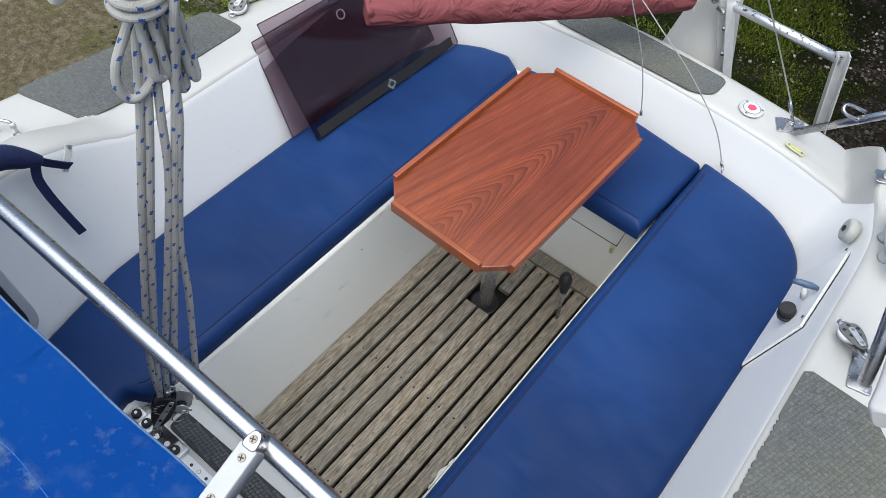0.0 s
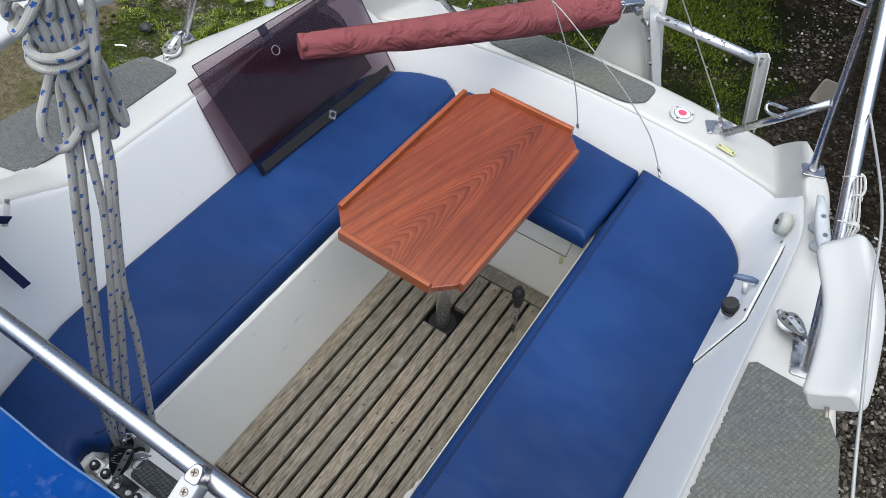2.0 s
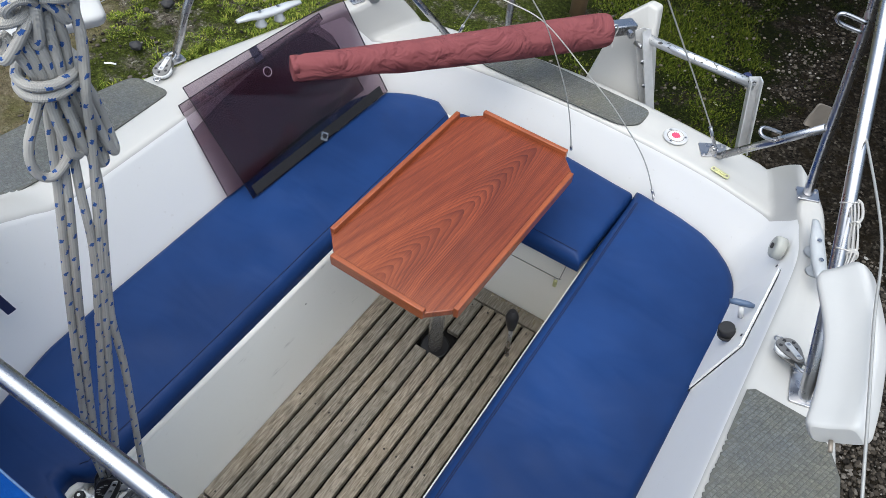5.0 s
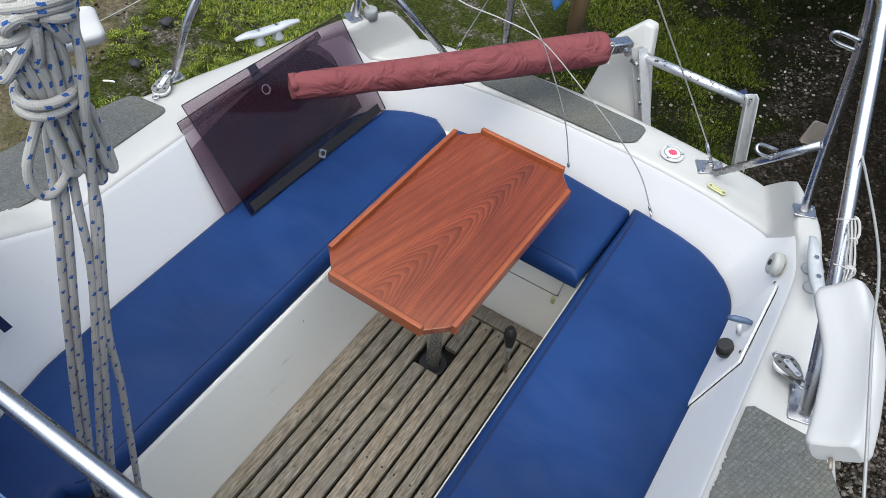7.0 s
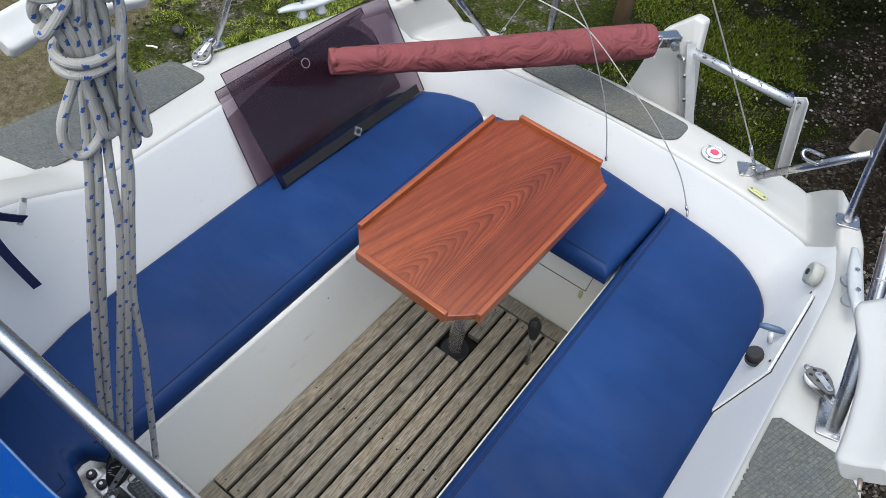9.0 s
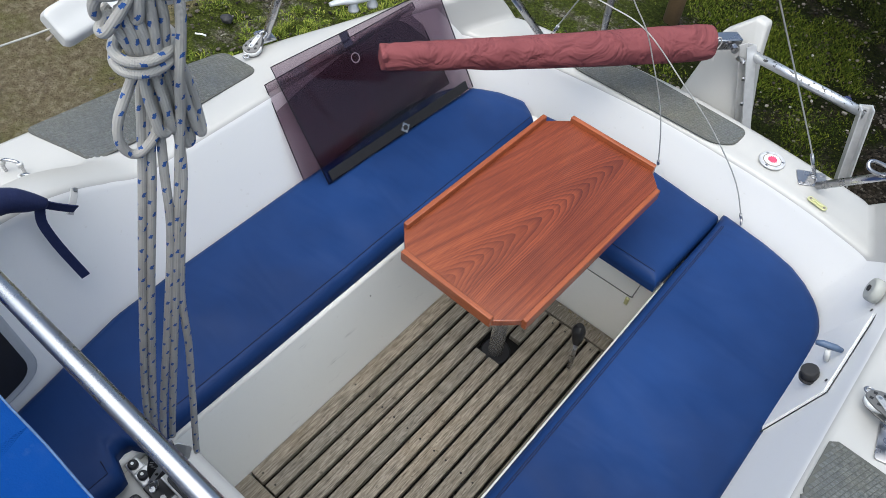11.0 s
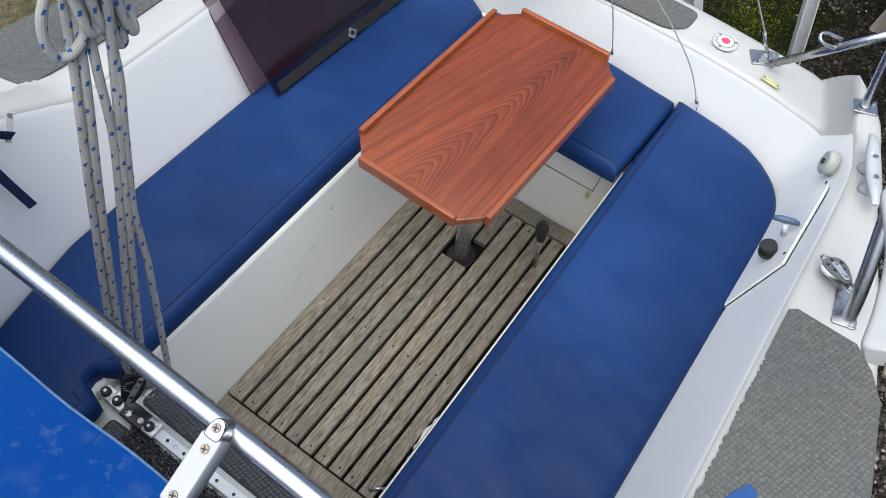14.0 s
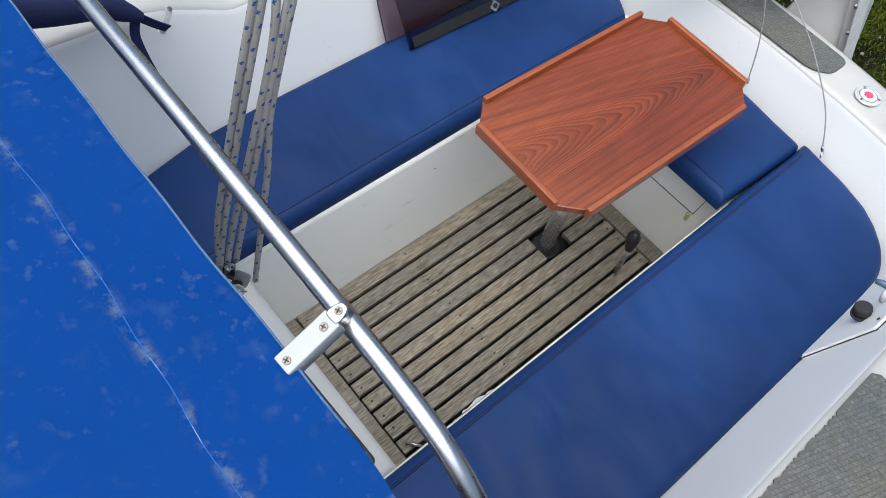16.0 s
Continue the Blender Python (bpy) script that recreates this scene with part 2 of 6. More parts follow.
    t.links.new(maths(t, "MULTIPLY_ADD", noise_tex(t, v, 14, 3), 0.16, 0.10), b.inputs["Coat Roughness"])
    bump(t, b, fine, 0.05, 0.002)
    return m


M_TABLE = varnished("figured_teak", True)
M_TEAKEDGE = varnished("varnished_teak_edge", False)
M_TEAKCROSS = varnished("varnished_teak_cross", False, (1.6, 70, 70))


def nonskid():
    m, t, b = nodes_of("grey_nonskid")
    v = world_coords(t)
    dirt = ramp(t, noise_tex(t, v, 3.2, 5, 0.65), [(0.42, (0.112, 0.121, 0.123)), (0.74, (0.130, 0.126, 0.092))])
    speck = ramp(t, noise_tex(t, v, 160, 3), [(0.35, (0.7, 0.7, 0.7)), (0.7, (1.15, 1.15, 1.15))])
    isl = t.nodes.new("ShaderNodeNewGeometry")
    c = mixc(t, 1.0, dirt, speck, "MULTIPLY")
    c = mixc(t, isl.outputs["Random Per Island"], mixc(t, 1.0, c, (0.90, 0.90, 0.90), "MULTIPLY"), mixc(t, 1.0, c, (1.10, 1.10, 1.08), "MULTIPLY"))
    t.links.new(c, b.inputs["Base Color"])
    b.inputs["Roughness"].default_value = 0.62
    bump(t, b, noise_tex(t, v, 220, 3), 0.15, 0.001)
    return m


M_NONSKID = nonskid()
M_GROOVE = plain("darker_groove", (0.082, 0.085, 0.076), 0.8, 0, 0.3, 25)
M_SILLGROOVE = plain("sill_mat_groove", (0.030, 0.032, 0.033), 0.8, 0, 0.3, 25)
M_SILLMAT = plain("charcoal_rubber_mat", (0.066, 0.070, 0.074), 0.6, 0, 0.2, 60, 0.1)


def canvas_mat():
    m, t, b = nodes_of("blue_acrylic_canvas")
    v = world_coords(t)
    blot = ramp(t, noise_tex(t, v, 40, 3, 0.50), [(0.56, (0, 0, 0)), (0.74, (1, 1, 1))])
    area = ramp(t, noise_tex(t, v, 10, 2, 0.5), [(0.42, (0.10, 0.10, 0.10)), (0.66, (1, 1, 1))])
    dots = ramp(t, noise_tex(t, v, 70, 3, 0.5), [(0.60, (0, 0, 0)), (0.84, (1, 1, 1))])
    base = mixc(t, noise_tex(t, v, 4, 4), (0.006, 0.062, 0.295), (0.012, 0.090, 0.385))
    k = maths(t, "MULTIPLY", maths(t, "MAXIMUM", maths(t, "MULTIPLY", blot, 0.12), maths(t, "MULTIPLY", dots, 0.60)), area)
    c = mixc(t, k, base, (0.244, 0.341, 0.488))
    # salt stains along the stitched seam
    sp = t.nodes.new("ShaderNodeSeparateXYZ")
    t.links.new(v, sp.inputs[0])
    band = ramp(t, maths(t, "ABSOLUTE", maths(t, "ADD", sp.outputs[1], 0.440)), [(0.0, (1, 1, 1)), (0.009, (0, 0, 0))])
    salt = ramp(t, noise_tex(t, v, 45, 5, 0.7), [(0.48, (0, 0, 0)), (0.64, (0.661, 0.661, 0.661))])
    c = mixc(t, maths(t, "MULTIPLY", band, salt), c, (0.25, 0.31, 0.34))
    t.links.new(c, b.inputs["Base Color"])
    b.inputs["Roughness"].default_value = 0.75
    b.inputs["Specular IOR Level"].default_value = 0.08
    bump(t, b, noise_tex(t, v, 500, 2), 0.25, 0.001, bump(t, b, noise_tex(t, v, 5, 3), 0.3, 0.02))
    return m


M_CANVAS = canvas_mat()


def seam_mat():
    m, t, b = nodes_of("bleached_thread")
    v = world_coords(t)
    k = ramp(t, noise_tex(t, v, 34, 5, 0.7), [(0.56, (0, 0, 0)), (0.72, (1, 1, 1))])
    t.links.new(mixc(t, k, (0.012, 0.105, 0.44), (0.30, 0.36, 0.40)), b.inputs["Base Color"])
    b.inputs["Roughness"].default_value = 0.85
    return m


M_SEAMPALE = seam_mat()
M_FRAY = plain("frayed_hem", (0.075, 0.14, 0.27), 0.9, 0, 0.6, 220, 0.4)


def cover_mat():
    m, t, b = nodes_of("burgundy_canvas")
    v = coords(t)
    c = mixc(t, noise_tex(t, v, 8, 4), (0.150, 0.042, 0.046), (0.215, 0.070, 0.074))
    t.links.new(c, b.inputs["Base Color"])
    b.inputs["Roughness"].default_value = 0.85
    b.inputs["Specular IOR Level"].default_value = 0.15
    bump(t, b, noise_tex(t, v, 500, 2), 0.2, 0.001, bump(t, b, noise_tex(t, v, 10, 3, 0.5, 1.2), 1.0, 0.035))
    return m


M_COVER = cover_mat()


def acrylic_mat():
    m, t, b = nodes_of("smoked_acrylic")
    b.inputs["Base Color"].default_value = (0.45, 0.37, 0.42, 1)
    b.inputs["Roughness"].default_value = 0.03
    b.inputs["Transmission Weight"].default_value = 1.0
    b.inputs["IOR"].default_value = 1.05
    b.inputs["Coat Weight"].default_value = 0.6
    b.inputs["Coat Roughness"].default_value = 0.02
    return m


M_ACRYLIC = acrylic_mat()


def rope_mat():
    m, t, b = nodes_of("flecked_rope")
    uv = t.nodes.new("ShaderNodeUVMap")
    sep = t.nodes.new("ShaderNodeSeparateXYZ")
    t.links.new(uv.outputs[0], sep.inputs[0])
    u, v = sep.outputs[0], sep.outputs[1]
    fu = maths(t, "FRACT", maths(t, "DIVIDE", u, 0.023))
    half = maths(t, "FRACT", maths(t, "ADD", maths(t, "MULTIPLY", v, 2.0), maths(t, "MULTIPLY", maths(t, "FLOOR", maths(t, "DIVIDE", u, 0.023)), 0.37)))
    a1 = maths(t, "LESS_THAN", maths(t, "ABSOLUTE", maths(t, "SUBTRACT", fu, 0.5)), maths(t, "MULTIPLY_ADD", noise_tex(t, world_coords(t), 300, 3, 0.7), 0.26, 0.04))
    shift = maths(t, "MULTIPLY_ADD", fu, 0.35, 0.32)
    a2 = maths(t, "LESS_THAN", maths(t, "ABSOLUTE", maths(t, "SUBTRACT", half, shift)), maths(t, "MULTIPLY_ADD", noise_tex(t, world_coords(t), 420, 2, 0.6), 0.26, -0.01))
    br = maths(t, "SINE", maths(t, "MULTIPLY", maths(t, "ADD", maths(t, "DIVIDE", u, 0.0028), maths(t, "MULTIPLY", v, 6.0)), 6.283))
    br2 = maths(t, "SINE", maths(t, "MULTIPLY", maths(t, "SUBTRACT", maths(t, "DIVIDE", u, 0.0028), maths(t, "MULTIPLY", v, 6.0)), 6.283))
    weave = maths(t, "MULTIPLY", br, br2)
    geo = world_coords(t)
    wht = mixc(t, noise_tex(t, geo, 22, 4), (0.27, 0.263, 0.242), (0.47, 0.46, 0.43))
    c = mixc(t, maths(t, "MULTIPLY", a1, a2), wht, (0.020, 0.078, 0.27))
    t.links.new(c, b.inputs["Base Color"])
    b.inputs["Roughness"].default_value = 0.85
    bump(t, b, weave, 0.45, 0.0010)
    return m


M_ROPE = rope_mat()


def ground_mat():
    m, t, b = nodes_of("gravel_and_moss")
    v = world_coords(t)
    vor = add(t, "ShaderNodeTexVoronoi", Scale=62.0)
    t.links.new(v, vor.inputs["Vector"])
    stone = ramp(t, vor.outputs["Color"], [(0.15, (0.010, 0.0085, 0.0065)), (0.55, (0.032, 0.027, 0.021)), (0.80, (0.075, 0.064, 0.050)), (0.99, (0.23, 0.21, 0.18))])
    soil = mixc(t, noise_tex(t, v, 14, 5, 0.65), (0.00945, 0.00756, 0.00473), (0.0321, 0.0255, 0.0151))
    gm = ramp(t, noise_tex(t, v, 9, 4), [(0.36, (0, 0, 0)), (0.50, (1, 1, 1))])
    base = mixc(t, gm, soil, stone)
    moss = ramp(t, noise_tex(t, v, 42, 7, 0.75), [(0.30, (0.00283, 0.00378, 0.00142)), (0.55, (0.0151, 0.0198, 0.00473)), (0.75, (0.052, 0.0624, 0.0123))])
    sep = t.nodes.new("ShaderNodeSeparateXYZ")
    t.links.new(v, sep.inputs[0])
    # moss astern and to starboard, bare clay far to starboard, dark gravel to port with shade in its colour
    yy = add(t, "ShaderNodeMapRange", **{"From Min": 1.15, "From Max": 0.25})
    t.links.new(sep.outputs[0], yy.inputs["Value"])
    mm = ramp(t, maths(t, "MULTIPLY_ADD", noise_tex(t, v, 3.5, 7, 0.7), 0.8, maths(t, "MULTIPLY", yy.outputs[0], 0.24)), [(0.54, (0, 0, 0)), (0.64, (1, 1, 1))])
    palegravel = ramp(t, vor.outputs["Color"], [(0.15, (0.0498, 0.0425, 0.0336)), (0.55, (0.125, 0.108, 0.0879)), (0.80, (0.25, 0.228, 0.191)), (0.99, (0.645, 0.615, 0.556))])
    # lighter gravel and moss to starboard, clear of the shade painted in to port
    st = add(t, "ShaderNodeMapRange", **{"From Min": -0.9, "From Max": -1.5})
    t.links.new(sep.outputs[0], st.inputs["Value"])
    base = mixc(t, st.outputs[0], base, palegravel)
    moss = mixc(t, st.outputs[0], moss, mixc(t, 1.0, moss, (3.8, 3.6, 3.2), "MULTIPLY"))
    c = mixc(t, mm, base, moss)
    # shade beyond the port quarter, put into the ground colour
    far_shade = add(t, "ShaderNodeMapRange", **{"From Min": 3.9, "From Max": 6.0})
    t.links.new(maths(t, "ADD", sep.outputs[1], maths(t, "MULTIPLY_ADD", sep.outputs[0], 0.9, maths(t, "MULTIPLY", noise_tex(t, v, 2.5, 4), 0.8))), far_shade.inputs["Value"])
    c = mixc(t, far_shade.outputs[0], c, mixc(t, 1.0, c, (0.42, 0.40, 0.37), "MULTIPLY"))
    clay = ramp(t, noise_tex(t, v, 20, 7, 0.72), [(0.30, (0.0804, 0.0624, 0.0397)), (0.52, (0.18, 0.149, 0.0945)), (0.72, (0.302, 0.265, 0.189))])
    clay = mixc(t, ramp(t, noise_tex(t, v, 2.6, 5, 0.6), [(0.48, (0, 0, 0)), (0.66, (0.644, 0.644, 0.644))]), clay, (0.113, 0.118, 0.0331))
    xx = add(t, "ShaderNodeMapRange", **{"From Min": -2.0, "From Max": -2.9})
    t.links.new(maths(t, "ADD", sep.outputs[0], maths(t, "MULTIPLY", sep.outputs[1], 0.55)), xx.inputs["Value"])
    cm = ramp(t, maths(t, "MULTIPLY_ADD", noise_tex(t, v, 3, 5), 0.5, maths(t, "MULTIPLY", xx.outputs[0], 0.5)), [(0.45, (0, 0, 0)), (0.58, (1, 1, 1))])
    c = mixc(t, maths(t, "MULTIPLY", cm, 0.9), c, clay)
    t.links.new(c, b.inputs["Base Color"])
    b.inputs["Roughness"].default_value = 0.95
    b.inputs["Specular IOR Level"].default_value = 0.04
    bump(t, b, noise_tex(t, v, 60, 6, 0.7), 1.0, 0.03, bump(t, b, vor.outputs["Distance"], 0.8, 0.02))
    return m


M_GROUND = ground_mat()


def grass_mat():
    m, t, b = nodes_of("grass_blades")
    g = t.nodes.new("ShaderNodeNewGeometry")
    c = ramp(t, g.outputs["Random Per Island"], [(0.0, (0.0378, 0.0594, 0.00864)), (0.6, (0.135, 0.184, 0.0238)), (1.0, (0.292, 0.302, 0.0648))])
    sp = t.nodes.new("ShaderNodeSeparateXYZ")
    t.links.new(g.outputs["Position"], sp.inputs[0])
    # yellow-green to starboard; dark to port, with shade put into the blade colour
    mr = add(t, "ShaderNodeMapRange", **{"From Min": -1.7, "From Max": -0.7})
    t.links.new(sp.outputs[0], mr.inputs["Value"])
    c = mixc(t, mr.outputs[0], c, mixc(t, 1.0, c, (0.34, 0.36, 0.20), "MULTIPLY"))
    # blades far to port darkened once more as painted shade
    far_shade = add(t, "ShaderNodeMapRange", **{"From Min": 4.5, "From Max": 6.2})
    t.links.new(maths(t, "MULTIPLY_ADD", sp.outputs[0], 0.9, sp.outputs[1]), far_shade.inputs["Value"])
    c = mixc(t, far_shade.outputs[0], c, mixc(t, 1.0, c, (0.10, 0.11, 0.09), "MULTIPLY"))
    t.links.new(c, b.inputs["Base Color"])
    b.inputs["Roughness"].default_value = 0.7
    b.inputs["Specular IOR Level"].default_value = 0.06
    return m


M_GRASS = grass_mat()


def pebble_mat():
    m, t, b = nodes_of("pebbles")
    g = t.nodes.new("ShaderNodeNewGeometry")
    c = ramp(t, g.outputs["Random Per Island"], [(0.0, (0.010, 0.009, 0.008)), (0.45, (0.040, 0.034, 0.027)), (0.80, (0.095, 0.083, 0.068)), (0.95, (0.165, 0.152, 0.135)), (1.0, (0.29, 0.28, 0.26))])
    t.links.new(c, b.inputs["Base Color"])
    b.inputs["Roughness"].default_value = 0.85
    b.inputs["Specular IOR Level"].default_value = 0.1
    return m


M_PEBBLE = pebble_mat()


def litter_mat():
    m, t, b = nodes_of("leaf_crumbs")
    g = t.nodes.new("ShaderNodeNewGeometry")
    c = ramp(t, g.outputs["Random Per Island"], [(0.0, (0.048, 0.0352, 0.0192)), (0.5, (0.112, 0.104, 0.032)), (0.85, (0.256, 0.192, 0.112)), (1.0, (0.72, 0.672, 0.576))])
    t.links.new(c, b.inputs["Base Color"])
    b.inputs["Roughness"].default_value = 0.9
    return m


M_LITTER = litter_mat()


def mat_pile():
    m, t, b = nodes_of("black_coir")
    g = t.nodes.new("ShaderNodeNewGeometry")
    # palest loops stand for glints on the gloss, put into the colour
    c = ramp(t, g.outputs["Random Per Island"], [(0.0, (0.002, 0.002, 0.0025)), (0.60, (0.010, 0.010, 0.011)), (0.85, (0.06, 0.06, 0.06)), (1.0, (0.26, 0.26, 0.26))])
    t.links.new(c, b.inputs["Base Color"])
    b.inputs["Roughness"].default_value = 0.38
    return m


M_PILE = mat_pile()


# ---- mesh helpers ----
def origin_of(ob):
    v = Vector((0, 0, 0))
    while ob is not None:
        v += ob.location
        ob = ob.parent
    return v


def to_object(name, bm, material, base):
    bmesh.ops.translate(bm, verts=bm.verts, vec=-base)
    me = bpy.data.meshes.new(name)
    bm.to_mesh(me)
    bm.free()
    me.materials.append(material)
    return new(name, me)


def thing(name, at, label, category, group="", kind=""):
    ob = new(name)
    ob.location = at
    ob.empty_display_size = 0.05
    return tagged(ob, label, category, group, kind)


def part(name, bm, material, parent, label=""):
    ob = to_object(name, bm, material, origin_of(parent))
    ob.parent = parent
    return tagged(ob, label)


def solo(name, bm, material, label, category, group="", kind="", at=(0, 0, 0)):
    ob = to_object(name, bm, material, Vector(at))
    ob.location = at
    return tagged(ob, label, category, group, kind)


def prism(outline, z0, z1, bevel=0.0, segs=3, bm=None, both=False):
    """An upright prism over an outline of (x, y), its top rim rounded."""
    bm = bm or bmesh.new()
    lo = [bm.verts.new((x, y, z0)) for x, y in outline]
    hi = [bm.verts.new((x, y, z1)) for x, y in outline]
    n = len(outline)
    top = bm.faces.new(hi)
    bot = bm.faces.new(lo[::-1])
    for i in range(n):
        f = bm.faces.new((lo[i], lo[(i + 1) % n], hi[(i + 1) % n], hi[i]))
        f.smooth = n > 12
    bmesh.ops.recalc_face_normals(bm, faces=list({top, bot, *(f for v in lo for f in v.link_faces)}))
    if bevel:
        es = list(top.edges) + (list(bot.edges) if both else [])
        r = bmesh.ops.bevel(bm, geom=es, offset=bevel, segments=segs, profile=0.5, affect="EDGES")
        for f in r["faces"]:
            f.smooth = True
    return bm


def box(x0, x1, y0, y1, z0, z1, bevel=0.0, segs=2, bm=None):
    bm = bm or bmesh.new()
    m = Matrix.LocRotScale(((x0 + x1) / 2, (y0 + y1) / 2, (z0 + z1) / 2), None, (x1 - x0, y1 - y0, z1 - z0))
    r = bmesh.ops.create_cube(bm, size=1.0, matrix=m)
    if bevel:
        es = list({e for v in r["verts"] for e in v.link_edges})
        q = bmesh.ops.bevel(bm, geom=es, offset=bevel, segments=segs, profile=0.5, affect="EDGES")
        for f in q["faces"]:
            f.smooth = True
    return bm


def moved(bm, m):
    bmesh.ops.transform(bm, matrix=m, verts=bm.verts)
    return bm


def smooth_path(pts, n=8, closed=False):
    """A Catmull-Rom curve through the points."""
    p = [Vector(q) for q in pts]
    k = len(p)
    out = []
    for i in range(k if closed else k - 1):
        if closed:
            a, b, c, d = p[i - 1], p[i], p[(i + 1) % k], p[(i + 2) % k]
        else:
            a, b, c, d = p[max(i - 1, 0)], p[i], p[i + 1], p[min(i + 2, k - 1)]
        for j in range(n):
            s = j / n
            out.append(0.5 * ((2 * b) + (c - a) * s + (2 * a - 5 * b + 4 * c - d) * s * s + (3 * b - a - 3 * c + d) * s ** 3))
    if not closed:
        out.append(p[-1])
    return out


def tube(pts, r, sides=10, bm=None, caps=True, closed=False, radii=None):
    """A round bar along the points, with a UV of metres along and turns round it."""
    bm = bm or bmesh.new()
    uv = bm.loops.layers.uv.verify()
    p = [Vector(q) for q in pts]
    n = len(p)
    up = None
    rings, us, length = [], [], 0.0
    for i in range(n):
        a = p[i - 1] if (i or closed) else p[i]
        b = p[(i + 1) % n] if (i < n - 1 or closed) else p[i]
        d = (b - a).normalized()
        if up is None:
            up = d.orthogonal().normalized()
        up = (up - d * up.dot(d)).normalized()
        side = d.cross(up)
        if i:
            length += (p[i] - p[i - 1]).length
        us.append(length)
        rr = radii[i] if radii else r
        rings.append([bm.verts.new(p[i] + rr * (math.cos(2 * math.pi * k / sides) * up + math.sin(2 * math.pi * k / sides) * side)) for k in range(sides)])
    for i in range(n if closed else n - 1):
        j = (i + 1) % n
        uj = us[j] if j else length + (p[0] - p[-1]).length
        for k in range(sides):
            k2 = (k + 1) % sides
            f = bm.faces.new((rings[i][k], rings[i][k2], rings[j][k2], rings[j][k]))
            f.smooth = True
            for lp, (a, b) in zip(f.loops, ((us[i], k), (us[i], k + 1), (uj, k + 1), (uj, k))):
                lp[uv].uv = (a, b / sides)
    if caps and not closed:
        bm.faces.new(rings[0][::-1])
        bm.faces.new(rings[-1])
    return bm


def disc(c, r, h, sides=20, bm=None, axis=(0, 0, 1), bevel=0.0):
    """A short round bar standing on c along axis, its far rim rounded."""
    bm = bm or bmesh.new()
    c, ax = Vector(c), Vector(axis).normalized()
    k = [(0.0, r), (max(h - bevel, h * 0.3), r)]
    if bevel:
        k += [(h - bevel * 0.3, r - bevel * 0.3), (h, r - bevel)]
    else:
        k += [(h, r)]
    q = ax.to_track_quat("Z", "Y")
    rings = []
    for z, rr in k:
        rings.append([bm.verts.new(c + q @ Vector((rr * math.cos(2 * math.pi * i / sides), rr * math.sin(2 * math.pi * i / sides), z))) for i in range(sides)])
    for a, b in zip(rings, rings[1:]):
        for i in range(sides):
            f = bm.faces.new((a[i], a[(i + 1) % sides], b[(i + 1) % sides], b[i]))
            f.smooth = sides > 8
    bm.faces.new(rings[0][::-1])
    bm.faces.new(rings[-1])
    return bm


def torus(c, R, r, axis=(0, 0, 1), n=24, sides=8, bm=None):
    q = Vector(axis).normalized().to_track_quat("Z", "Y")
    pts = [Vector(c) + q @ Vector((R * math.cos(2 * math.pi * i / n), R * math.sin(2 * math.pi * i / n), 0)) for i in range(n)]
    return tube(pts, r, sides, bm, closed=True)


def strap(pts, width, thick, across, bm=None):
    """A flat band along the points."""
    bm = bm or bmesh.new()
    a = Vector(across).normalized()
    rings = []
    p = [Vector(q) for q in pts]
    for i, q in enumerate(p):
        d = (p[min(i + 1, len(p) - 1)] - p[max(i - 1, 0)]).normalized()
        s = (a - d * a.dot(d)).normalized()
        nn = d.cross(s)
        rings.append([bm.verts.new(q + s * (sx * width / 2) + nn * (sn * thick / 2)) for sx, sn in ((-1, -1), (1, -1), (1, 1), (-1, 1))])
    for r0, r1 in zip(rings, rings[1:]):
        for k in range(4):
            bm.faces.new((r0[k], r0[(k + 1) % 4], r1[(k + 1) % 4], r1[k]))
    bm.faces.new(rings[0][::-1])
    bm.faces.new(rings[-1])
    bmesh.ops.recalc_face_normals(bm, faces=bm.faces)
    return bm


def rounded(poly, r, n=5):
    """The outline with its corners rounded."""
    out = []
    k = len(poly)
    for i in range(k):
        a, b, c = Vector(poly[i - 1]), Vector(poly[i]), Vector(poly[(i + 1) % k])
        rr = min(r, (a - b).length * 0.45, (c - b).length * 0.45)
        s, e = b + (a - b).normalized() * rr, b + (c - b).normalized() * rr
        for j in range(n + 1):
            t = j / n
            out.append(tuple((1 - t) ** 2 * s + 2 * t * (1 - t) * b + t * t * e))
    return out


# ---- the boat: hull, deck and cockpit well ----
CX = 0.035                      # the boat's middle line
SEAT, CUSH, DECK, AFT = 0.385, 0.44, 0.70, 0.58
GROUND = -1.15


def outer_half(y):
    return 1.15 - 0.13 * y - 0.11 * y * y if y > -1.0 else 1.17 * max(0.02, 1 - ((-y - 1.0) / 3.8) ** 2.2)


